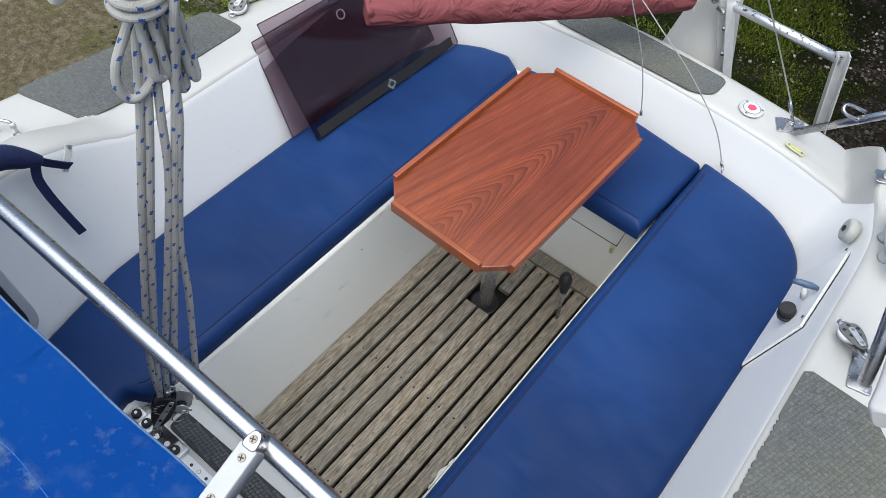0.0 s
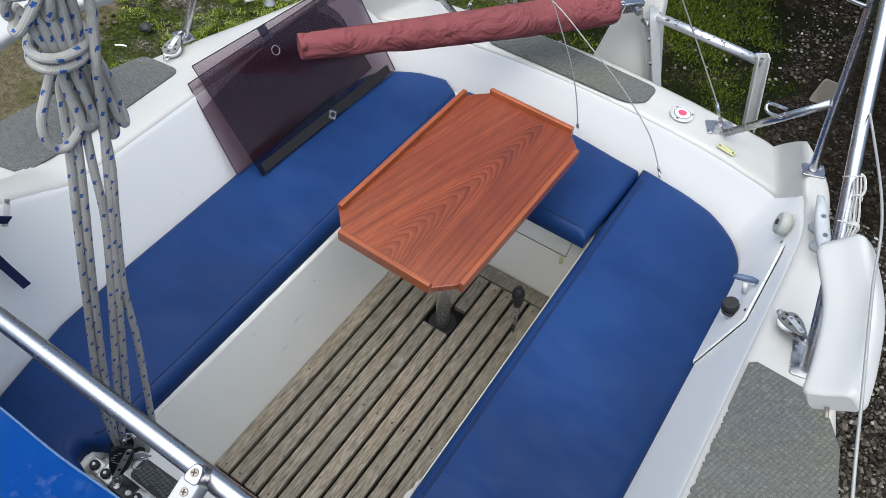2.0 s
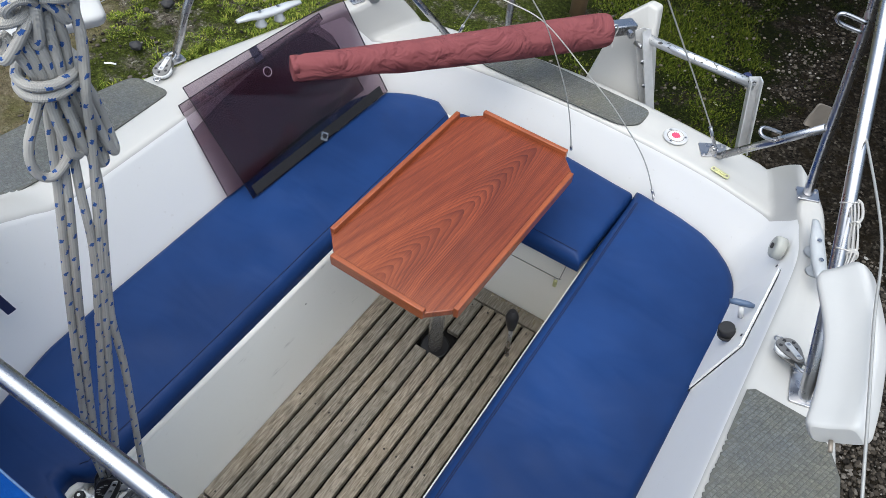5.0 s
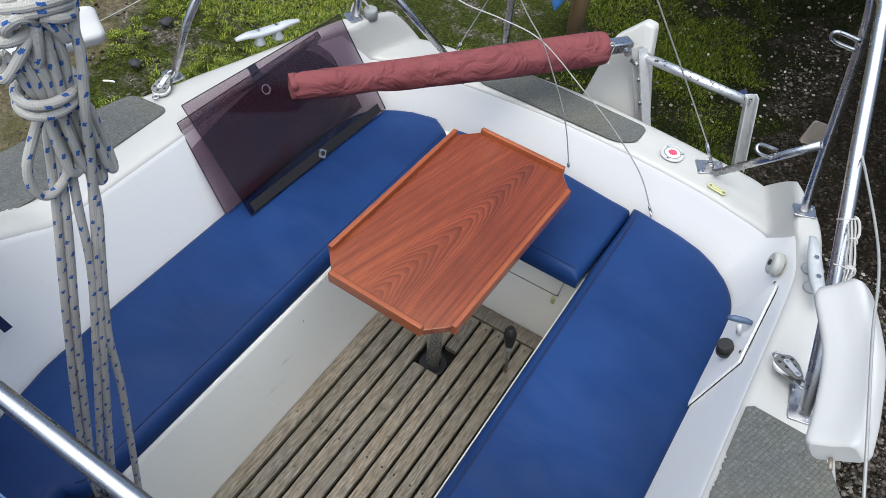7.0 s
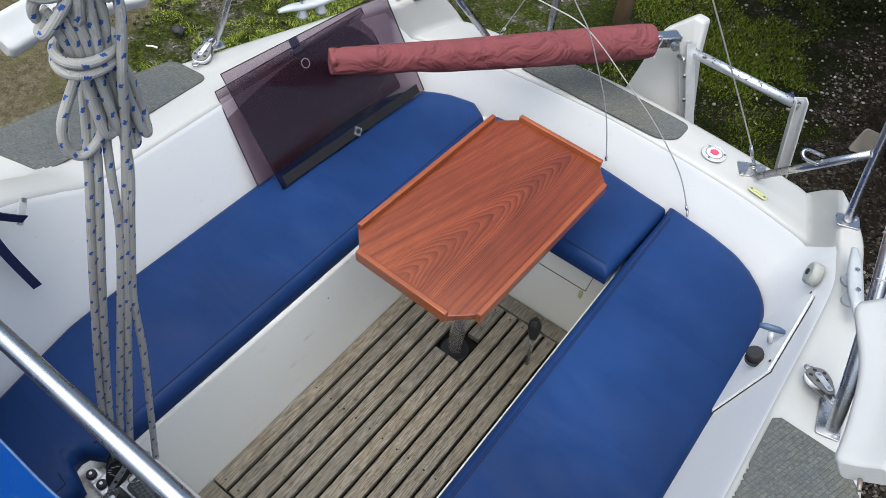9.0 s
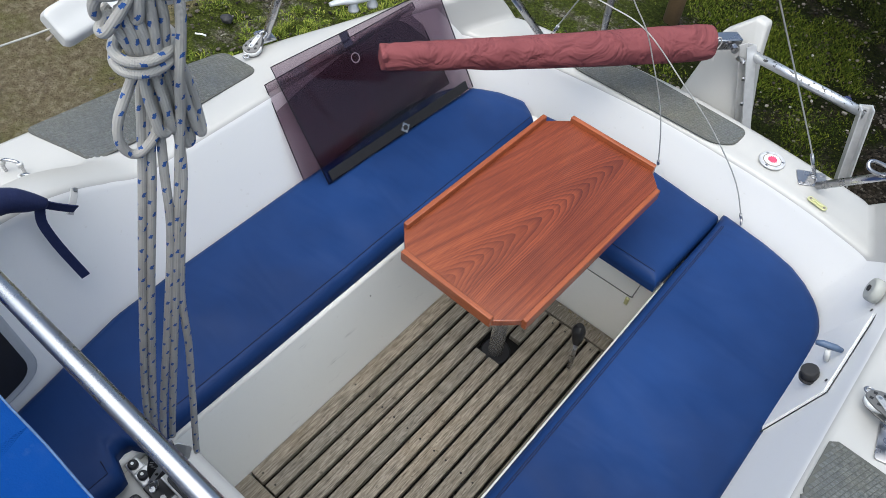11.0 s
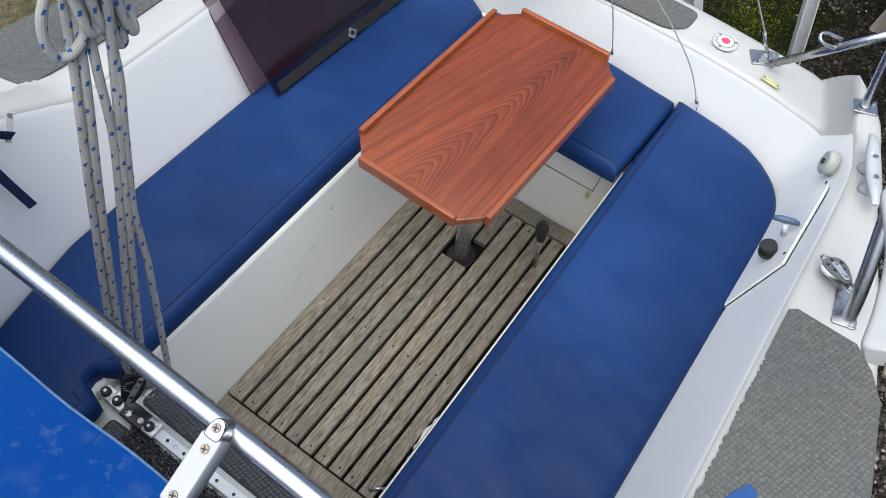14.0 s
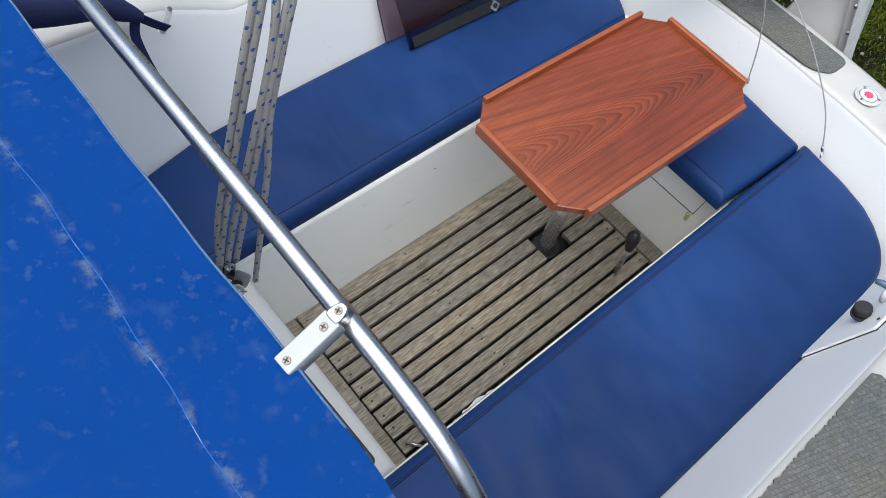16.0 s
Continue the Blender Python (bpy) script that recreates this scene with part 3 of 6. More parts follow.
# half sections from the bow to the middle of the stern: wall foot, deck edge, gunwale, deck height
HALF = [
    ((0.575, -0.62), (0.665, -0.62), (outer_half(-0.62), -0.62), 1.00),
    ((0.625, -0.36), (0.710, -0.36), (outer_half(-0.36), -0.36), 0.90),
    ((0.658, -0.22), (0.735, -0.22), (outer_half(-0.22), -0.22), 0.865),
    ((0.690, -0.02), (0.778, -0.02), (outer_half(-0.02), -0.02), 0.815),
    ((0.699, 0.10), (0.800, 0.11), (outer_half(0.10), 0.10), 0.745),
    ((0.703, 0.20), (0.800, 0.21), (outer_half(0.20), 0.20), DECK),
    ((0.705, 0.45), (0.80, 0.45), (outer_half(0.45), 0.45), DECK),
    ((0.705, 0.75), (0.80, 0.75), (outer_half(0.75), 0.75), DECK),
    ((0.708, 1.02), (0.80, 1.02), (outer_half(1.02), 1.02), DECK),
    ((0.700, 1.16), (0.795, 1.15), (0.855, 1.18), DECK),
    ((0.685, 1.235), (0.775, 1.23), (0.80, 1.36), DECK),
    ((0.670, 1.272), (0.757, 1.285), (0.70, 1.50), 0.697),
    ((0.635, 1.315), (0.702, 1.362), (0.625, 1.565), AFT + 0.004),
    ((0.56, 1.358), (0.60, 1.400), (0.56, 1.588), AFT),
    ((0.44, 1.388), (0.46, 1.430), (0.46, 1.602), AFT),
    ((0.25, 1.410), (0.26, 1.452), (0.27, 1.624), AFT),
    ((0.0, 1.42), (0.0, 1.465), (0.0, 1.64), AFT),
]


def hull_loft():
    port = [(Vector((f[0], f[1], 0)), Vector((t[0], t[1], 0)), Vector((o[0], o[1], 0)), z) for f, t, o, z in HALF]
    star = [(Vector((-f.x, f.y, 0)), Vector((-t.x, t.y, 0)), Vector((-o.x, o.y, 0)), z) for f, t, o, z in port[:-1]]
    secs = star + port[::-1]
    n = 6
    feet = smooth_path([s[0] for s in secs], n)
    tops = smooth_path([s[1] for s in secs], n)
    outs = smooth_path([s[2] for s in secs], n)
    zs = [Vector((a[3] + (b[3] - a[3]) * k / n, 0, 0)) for a, b in zip(secs, secs[1:]) for k in range(n)] + [Vector((secs[-1][3], 0, 0))]
    bm = bmesh.new()
    rows = []
    for f, t, o, zv in zip(feet, tops, outs, zs):
        z, zo = zv.x, min(zv.x, DECK)
        d = (o - t)
        w = d.length
        dn = d / w
        up = (t - f)
        low = Vector((o.x * 0.86, min(o.y, 1.58) - 0.03, 0))
        keel = Vector((o.x * 0.10, min(o.y, 1.45), 0))
        sec = [(f, SEAT - 0.05), (f, SEAT), (f + up * 0.06, SEAT + 0.015), (f + up * 0.5, (SEAT + z) / 2), (f + up * 0.91, z - 0.027),
               (f + up * 0.965, z - 0.010), (t + dn * 0.003, z - 0.0025), (t + dn * 0.014, z),
               (t + d * 0.22, z + 0.002), (t + d * 0.30, (z * 2 + zo) / 3), (t + d * 0.40, zo + 0.004), (t + d * 0.6, zo + 0.005), (o - dn * 0.020, zo + 0.002), (o - dn * 0.006, zo - 0.004),
               (o, zo - 0.018), (o + dn * 0.004, zo - 0.06), (o - dn * 0.004, zo - 0.065), (o * 0.97 + low * 0.03, zo - 0.3), (low, -0.45), (keel, GROUND)]
        rows.append([bm.verts.new((v.x + CX, v.y, zz)) for v, zz in sec])
    for a, b in zip(rows, rows[1:]):
        for i in range(len(a) - 1):
            q = bm.faces.new((a[i], b[i], b[i + 1], a[i + 1]))
            q.smooth = True
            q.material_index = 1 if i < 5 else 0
    bmesh.ops.recalc_face_normals(bm, faces=bm.faces)
    return bm


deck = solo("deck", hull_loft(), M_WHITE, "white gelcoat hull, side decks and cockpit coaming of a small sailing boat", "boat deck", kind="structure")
deck.data.materials.append(M_BRIGHTWALL)          # inner walls: cream tint, brightened in colour to offset their shade

# the fore part of the boat, ahead of the cockpit
fore = bmesh.new()
fr = []
for i in range(15):
    y = -0.62 - i * 0.27
    h = outer_half(y)
    fr.append([fore.verts.new((CX + sx * h * k, y, z)) for sx, k, z in ((-1, 0.10, GROUND), (-1, 0.86, -0.45), (-1, 0.99, 0.4), (-1, 1.0, 0.68), (-1, 0.98, DECK), (1, 0.98, DECK), (1, 1.0, 0.68), (1, 0.99, 0.4), (1, 0.86, -0.45), (1, 0.10, GROUND))])
for a, b in zip(fr, fr[1:]):
    for k in range(10):
        fore.faces.new((a[k], a[(k + 1) % 10], b[(k + 1) % 10], b[k]))
fore.faces.new(fr[0])
fore.faces.new(fr[-1][::-1])
bmesh.ops.recalc_face_normals(fore, faces=fore.faces)
solo("foredeck", fore, M_WHITE, "white gelcoat fore part of the hull and deck", "boat deck", kind="structure")
cab = prism(rounded([(CX - 0.62, -0.64), (CX + 0.62, -0.64), (CX + 0.42, -2.6), (CX - 0.42, -2.6)], 0.12), DECK - 0.02, 1.02, 0.05, 4)
solo("coachroof", cab, M_WHITE, "white gelcoat cabin roof under the blue sprayhood", "coachroof", kind="structure")
solo("wall_forward", box(CX - 0.60, CX + 0.60, -0.64, -0.60, 0.0, 0.99, 0.006), M_WHITE, "white gelcoat cabin bulkhead at the cockpit's forward end", "bulkhead", kind="structure")

HS = 0.298                      # half the width of the well
# seat slabs and well walls
solo("bench_starboard", prism([(-0.3345, -0.62), (-0.3345, 1.42), (CX - 0.45, 1.40), (CX - 0.60, 1.36), (CX - 0.72, 1.25), (CX - 0.72, 0.15), (CX - 0.67, -0.25), (CX - 0.59, -0.62)], 0.30, SEAT, 0.012), M_CREAM, "cream gelcoat starboard cockpit bench", "bench", kind="structure")
solo("bench_port", prism([(CX + HS + 0.03, -0.62), (CX + 0.59, -0.62), (CX + 0.67, -0.25), (CX + 0.72, 0.15), (CX + 0.72, 1.25), (CX + 0.60, 1.36), (CX + 0.45, 1.40), (CX + HS + 0.03, 1.42)], 0.30, SEAT, 0.012), M_CREAM, "cream gelcoat port cockpit bench", "bench", kind="structure")
rf = bmesh.new()
prof = [(-0.263, -0.10), (-0.263, 0.0), (-0.2985, SEAT - 0.016), (-0.301, SEAT - 0.006), (-0.307, SEAT - 0.001), (-0.334, SEAT - 0.001), (-0.334, -0.10)]
ends = [[rf.verts.new((x, y, z)) for x, z in prof] for y in (-0.19, 1.42)]
for k in range(len(prof)):
    q = rf.faces.new((ends[0][k], ends[0][(k + 1) % len(prof)], ends[1][(k + 1) % len(prof)], ends[1][k]))
    q.smooth = 1 < k < 5
rf.faces.new(ends[0])
rf.faces.new(ends[1][::-1])
bmesh.ops.recalc_face_normals(rf, faces=rf.faces)
solo("wall_starboard", rf, M_SCUFF, "cream gelcoat bench front with faint black scuffs", "bench front", kind="structure")
solo("wall_port", box(CX + HS - 0.0012, CX + HS + 0.03, -0.62, 1.089, -0.10, SEAT - 0.001, 0.010, 3), M_CREAM, "cream gelcoat bench front", "bench front", kind="structure")
solo("wall_aft", prism([(CX - HS + 0.001, 1.09), (CX + HS - 0.001, 1.09), (CX + HS - 0.001, 1.425), (CX - HS + 0.001, 1.425)], -0.10, SEAT - 0.002, 0.014), M_CREAM, "cream gelcoat aft seat locker front", "locker", kind="structure")
solo("bridge_deck", prism([(-0.3335, -0.60), (CX + HS - 0.001, -0.60), (CX + HS - 0.001, -0.108), (CX - HS + 0.001, -0.108), (CX - HS + 0.001, -0.195), (-0.3335, -0.195)], -0.10, 0.36, 0.016, 4), M_WHITE, "white gelcoat bridge deck between companionway and cockpit", "bridge deck", kind="structure")
solo("cockpit_pan", box(CX - HS - 0.02, CX + HS + 0.02, -0.12, 1.12, -0.12, -0.055), M_DARKGAP, "cockpit well bottom coloured near-black, the shade under the slats painted in", "floor", kind="structure")

# ---- cushions ----
def padded(outline, lift=0.0):
    """A soft pad over an outline: rolled rim, slight crown and shallow creases. Gives the mesh and its height at a place."""
    segs = list(zip(outline, outline[1:] + outline[:1]))
    roll, thick = 0.030, CUSH - SEAT - 0.001

    def rim(x, y):
        best = 9.0
        for (ax, ay), (bx, by) in segs:
            dx, dy = bx - ax, by - ay
            k = max(0.0, min(1.0, ((x - ax) * dx + (y - ay) * dy) / (dx * dx + dy * dy + 1e-12)))
            best = min(best, math.hypot(x - ax - k * dx, y - ay - k * dy))
        return best

    def height(x, y):
        d = rim(x, y)
        k = 1 - min(1.0, d / roll)
        z = CUSH - 0.034 * (1 - math.sqrt(max(0.0, 1 - k * k)))
        soft = min(1.0, d / 0.10)
        z += soft * (0.0060 * noise.noise((x * 4.0, y * 2.6, 1.7)) + 0.0042 * noise.noise((x * 9 + y * 3, y * 9 - x * 5, 5.1)))
        fold = noise.noise((x * 3.1, y * 2.2, 8.4))
        z += soft * 0.0048 * max(0.0, fold + 0.1 + 0.35 * max(0.0, 0.35 - y)) * math.sin((x * 0.8 + y) * 46 + 5 * noise.noise((x * 5, y * 5, 2.0)))
        return z + soft * 0.004 * min(1.0, d / 0.2) + lift

    lo, hi = min(p[1] for p in outline), max(p[1] for p in outline)
    n = max(24, int((hi - lo) / 0.020))
    ys = [lo + 0.0005 + (hi - lo - 0.001) * (0.5 - 0.5 * math.cos(math.pi * i / 12)) * 0.12 for i in range(7)]
    ys = sorted(set(round(y, 5) for y in ys + [lo + hi - y for y in ys] + [ys[-1] + (lo + hi - 2 * ys[-1]) * i / n for i in range(1, n)]))
    m = 30
    us = [0.5 - 0.5 * math.cos(math.pi * (j / m)) for j in range(m + 1)]
    bm = bmesh.new()
    rows = []
    for y in ys:
        cut = [ax + (bx - ax) * (y - ay) / (by - ay) for (ax, ay), (bx, by) in segs if (ay - y) * (by - y) <= 0 and ay != by]
        x0, x1 = min(cut), max(cut)
        rows.append([bm.verts.new((x0 + (x1 - x0) * u, y, height(x0 + (x1 - x0) * u, y))) for u in us])
    for a, b in zip(rows, rows[1:]):
        for j in range(m):
            bm.faces.new((a[j], a[j + 1], b[j + 1], b[j])).smooth = True
    ring = rows[0] + [r[-1] for r in rows[1:-1]] + rows[-1][::-1] + [r[0] for r in rows[-2:0:-1]]
    low = [bm.verts.new((v.co.x, v.co.y, CUSH - thick)) for v in ring]
    for i in range(len(ring)):
        bm.faces.new((ring[i], low[i], low[(i + 1) % len(ring)], ring[(i + 1) % len(ring)])).smooth = True
    bmesh.ops.recalc_face_normals(bm, faces=bm.faces)
    return bm, height


def cushion(name, outline, seam, label):
    ob = thing(name, (outline[0][0], outline[0][1], SEAT), label, "cushion", "blue cockpit cushions")
    bm, height = padded(outline)
    part("cover", bm, M_VINYL, ob)
    for pts in seam:
        line = []
        for (ax, ay), (bx, by) in zip(pts, pts[1:]):
            k = max(2, int(math.hypot(bx - ax, by - ay) / 0.025))
            line += [(ax + (bx - ax) * i / k, ay + (by - ay) * i / k) for i in range(k + (1 if (bx, by) == pts[-1] else 0))]
        part("seam", tube([(x, y, height(x, y) + 0.0003) for x, y in line], 0.0012, 6), M_SEAM, ob, "dark stitched seam")
    return ob


XS, XP = -0.306, 0.342
cushion("bench_cushion", [(-0.275, -0.60), (-0.280, -0.272), (-0.292, -0.260), (-0.338, -0.256), (-0.350, -0.246), (-0.350, -0.222), (-0.342, -0.208), (-0.318, -0.200), (XS, -0.190), (XS, 1.10), (XS - 0.012, 1.345)] + [(q.x, q.y) for q in smooth_path([(-0.40, 1.395, 0), (-0.505, 1.365, 0), (-0.612, 1.288, 0), (-0.663, 1.163, 0), (-0.675, 1.0, 0)], 5)] + [(-0.673, 0.18), (-0.664, -0.03), (-0.642, -0.14), (-0.618, -0.25), (-0.585, -0.42), (-0.555, -0.60)],
        [[(XS - 0.028, -0.17), (XS - 0.028, 1.33)], [(XS - 0.028, -0.172), (-0.345, -0.188)], [(-0.345, -0.280), (-0.310, -0.286), (-0.306, -0.58)]], "long blue vinyl bench cushion on the starboard bench")
cushion("bench_cushion", [(XP, -0.60), (0.62, -0.60), (0.690, -0.24), (0.728, 0.0), (0.750, 0.20), (0.762, 1.0)] + [(q.x, q.y) for q in smooth_path([(0.758, 1.10, 0), (0.740, 1.21, 0), (0.68, 1.298, 0), (0.565, 1.365, 0), (0.345, 1.405, 0)], 6)] + [(XP + 0.006, 1.33), (XP, 1.1)],
        [[(XP + 0.026, -0.58), (XP + 0.026, 1.34)], [(XP + 0.031, -0.58), (XP + 0.031, 1.34)]], "long blue vinyl bench cushion on the port bench")
cushion("seat_cushion", [(XS + 0.004, 1.034), (XP - 0.012, 1.026), (XP + 0.004, 1.385), (0.09, 1.415), (-0.15, 1.41), (XS - 0.006, 1.385)],
        [[(XS + 0.02, 1.060), (XP - 0.036, 1.052)]], "short blue vinyl seat cushion across the stern locker")

# ---- table ----
def cockpit_table():
    zt = 0.66
    x0, x1, y0, y1, ch = -0.191, 0.209, 0.484, 1.187, 0.068
    t = thing("cockpit_table", (0.0, 0.80, -0.05), "varnished teak cockpit table with raised fiddles on a steel pillar", "table")
    out = [(x0 + ch, y0), (x1 - ch, y0), (x1, y0 + ch), (x1, y1 - ch), (x1 - ch, y1), (x0 + ch, y1), (x0, y1 - ch), (x0, y0 + ch)]
    part("tabletop", prism(out, zt - 0.030, zt - 0.012, 0.003), M_TABLE, t)
    w, h = 0.0115, 0.016

    def fiddle(a, b):
        a, b = Vector((*a, 0)), Vector((*b, 0))
        d = (b - a)
        bm = box(0, d.length, -w, 0.003, zt - 0.030, zt - 0.012 + h, 0.0026)
        bm2 = moved(bm, Matrix.Translation(a) @ Matrix.Rotation(math.atan2(d.y, d.x), 4, "Z"))
        part("fiddle", bm2, M_TEAKCROSS if abs(d.x) > abs(d.y) else M_TEAKEDGE, t)
    e = 0.006
    fiddle((x1, y1 - ch - e), (x1, y0 + ch - e * 3))
    fiddle((x0, y0 + ch), (x0, y1 - ch + e * 2))
    fiddle((x1 - ch + e, y0), (x0 + ch - e * 2, y0))
    fiddle((x0 + ch - e, y1), (x1 - ch + e * 2, y1))
    part("pillar", tube([(0.0, 0.80, -0.05), (0.0, 0.80, zt - 0.034)], 0.0245, 28), M_CHROME, t, "polished steel pillar")
    part("collar", disc((0.0, 0.80, zt - 0.06), 0.055, 0.026, 28), M_STEEL, t)
    part("socket", disc((0.0, 0.80, -0.054), 0.050, 0.03, 28, bevel=0.006), M_BLACK, t, "black plastic floor socket")
    t.rotation_euler.z = radians(-1.5)
    return t


cockpit_table()

# ---- companionway boards of smoked acrylic, leaning on the starboard coaming ----
def leaning_board(name, foot, top, thick, label, extra=()):
    a, b = Vector(foot[0]), Vector(foot[1])
    c, d = Vector(top[1]), Vector(top[0])
    nrm = (b - a).cross(d - a).normalized() * thick
    bm = bmesh.new()
    lo = [bm.verts.new(v) for v in (a, b, c, d)]
    hi = [bm.verts.new(v + nrm) for v in (a, b, c, d)]
    bm.faces.new(lo[::-1])
    bm.faces.new(hi)
    for i in range(4):
        bm.faces.new((lo[i], lo[(i + 1) % 4], hi[(i + 1) % 4], hi[i]))
    bmesh.ops.recalc_face_normals(bm, faces=bm.faces)
    t = thing(name, a, label, "hatch board", "smoked companionway boards")
    part("panel", bm, M_ACRYLIC, t)
    for p, q in ((a, d), (d, c), (c, b)):
        part("edge", tube([p + nrm * 0.5, q + nrm * 0.5], 0.0016, 6), M_STRIP, t, "dark cut edge")
    return t, a, b, c, d, nrm


hb, a, b, c, d, nrm = leaning_board("hatch_board", ((-0.588, 0.657, 0.444), (-0.564, 1.306, 0.444)), ((-0.798, 0.664, 0.752), (-0.746, 1.303, 0.744)), 0.008, "smoked purple acrylic companionway board leaning on the coaming")
lockp = a + (b - a) * 0.50 + (d - a) * 0.045
part("edge_strip", strap([a + (b - a) * 0.02 + (d - a) * 0.055 + nrm * 1.15, b - (b - a) * 0.04 + (c - b) * 0.055 + nrm * 1.15], 0.030, 0.003, d - a), M_STRIP, hb, "dark grey edge strip")
part("lock_plate", disc(lockp + nrm * 1.2, 0.019, 0.004, 4, axis=nrm), M_STEEL, hb, "steel lock plate")
part("keyhole", disc(lockp + nrm * 1.2, 0.008, 0.007, 14, axis=nrm), M_BLACK, hb)
leaning_board("hatch_board", ((-0.655, 0.617, 0.446), (-0.634, 1.262, 0.446)), ((-0.784, 0.625, 0.722), (-0.769, 1.215, 0.716)), 0.008, "smaller smoked acrylic companionway board behind the other")
hp1 = a + (b - a) * 0.41 + (d - a) * 0.91
part("hinge_plate", moved(prism(rounded([(-0.016, -0.022), (0.016, -0.022), (0.016, 0.022), (-0.016, 0.022)], 0.004), 0, 0.003), Matrix.Translation(hp1 - nrm * 0.6) @ nrm.to_track_quat("Z", "Y").to_matrix().to_4x4()), M_STEEL, hb, "small steel hinge plate")
part("sticker", torus(a + (b - a) * 0.405 + (d - a) * 0.755 + nrm * 1.1, 0.014, 0.0016, nrm, 20, 6), M_DULL, hb, "small round maker's mark")

# ---- tiller and rudder ----
def tiller():
    a, b = Vector((0.033, 1.678, 0.744)), Vector((-0.576, 0.872, 0.795))
    t = thing("tiller", a, "tiller in a burgundy canvas cover hinged on the rudder head", "tiller")
    ts = [0, 0.02, 0.1, 0.25, 0.4, 0.55, 0.7, 0.82, 0.93, 0.985, 1.0]
    pts = [a.lerp(b, s) for s in ts]
    rad = [0.049, 0.052, 0.053, 0.052, 0.049, 0.046, 0.043, 0.040, 0.037, 0.034, 0.020]
    bm = tube(smooth_path(pts, 6), 0.04, 28, radii=[q.x for q in smooth_path([(r, 0, 0) for r in rad], 6)])
    for v in bm.verts:
        k = noise.noise(v.co * 22) * 0.5 + noise.noise((v.co.x * 9, v.co.y * 9, v.co.z * 30)) * 0.7
        near_tip = max(0.0, 1 - (v.co - b).length / 0.16)
        v.co += (v.co - a.lerp(b, max(0, min(1, (v.co - a).dot(b - a) / (b - a).length_squared)))).normalized() * (0.0016 * k + 0.008 * near_tip * noise.noise(v.co * 55))
        s = max(0, min(1, (v.co - a).dot(b - a) / (b - a).length_squared))
        fold = math.sin((s * 26 + v.co.z * 34)) * math.exp(-((s - 0.74) / 0.11) ** 2) + 0.6 * math.sin(s * 19 - v.co.z * 48) * math.exp(-((s - 0.22) / 0.12) ** 2)
        if v.co.z < a.lerp(b, s).z + 0.01:
            v.co.z += 0.0042 * fold - 0.004
        v.co.z -= 0.006 * math.sin(max(0, min(1, (v.co - a).dot(b - a) / (b - a).length_squared)) * math.pi)
    part("cover", bm, M_COVER, t)
    part("end_fold", moved(prism(rounded([(-0.030, -0.026), (0.026, -0.032), (0.034, 0.024), (-0.022, 0.034)], 0.012), -0.006, 0.012, 0.005), Matrix.Translation(b + Vector((0.006, 0.008, 0))) @ (b - a).to_track_quat("Z", "Y").to_matrix().to_4x4()), M_COVER, t, "folded and stitched canvas end")
    d = (a - b).normalized()
    part("bracket", moved(box(-0.012, 0.10, -0.022, 0.022, -0.018, 0.018, 0.004), Matrix.Translation(a) @ d.to_track_quat("X", "Z").to_matrix().to_4x4()), M_STEEL, t, "steel tiller bracket")
    part("bolt", disc(a + d * 0.07 + Vector((0.022, -0.02, 0)), 0.012, 0.02, 8, axis=(0.7, -0.7, 0)), M_STEEL, t)
    part("lashing", tube(smooth_path([a + Vector((0.02, -0.03, 0.03)), a + Vector((0.03, -0.01, 0.035)), a + Vector((0.035, 0.0, 0.01)), a + Vector((0.03, -0.015, -0.02)), a + Vector((0.04, -0.03, -0.035))], 5), 0.0022, 7), M_CORD, t, "white lashing cord")


tiller()


def bar(p, q, w, h, up=(0, 0, 1), wall=0.0):
    """A square bar from p to q; with a wall it is an open channel."""
    p, q = Vector(p), Vector(q)
    d = q - p
    bm = bmesh.new()
    if wall:
        L = d.length
        box(0, L, -w / 2, -w / 2 + wall, -h / 2, h / 2, bm=bm)
        box(0, L, w / 2 - wall, w / 2, -h / 2, h / 2, bm=bm)
        box(0, L, -w / 2 + wall, w / 2 - wall, -h / 2, -h / 2 + wall, bm=bm)
    else:
        box(0, d.length, -w / 2, w / 2, -h / 2, h / 2, 0.003, bm=bm)
    x = d.normalized()
    y = Vector(up).cross(x).normalized()
    m = Matrix((x, y, x.cross(y))).transposed().to_4x4()
    return moved(bm, Matrix.Translation(p) @ m)


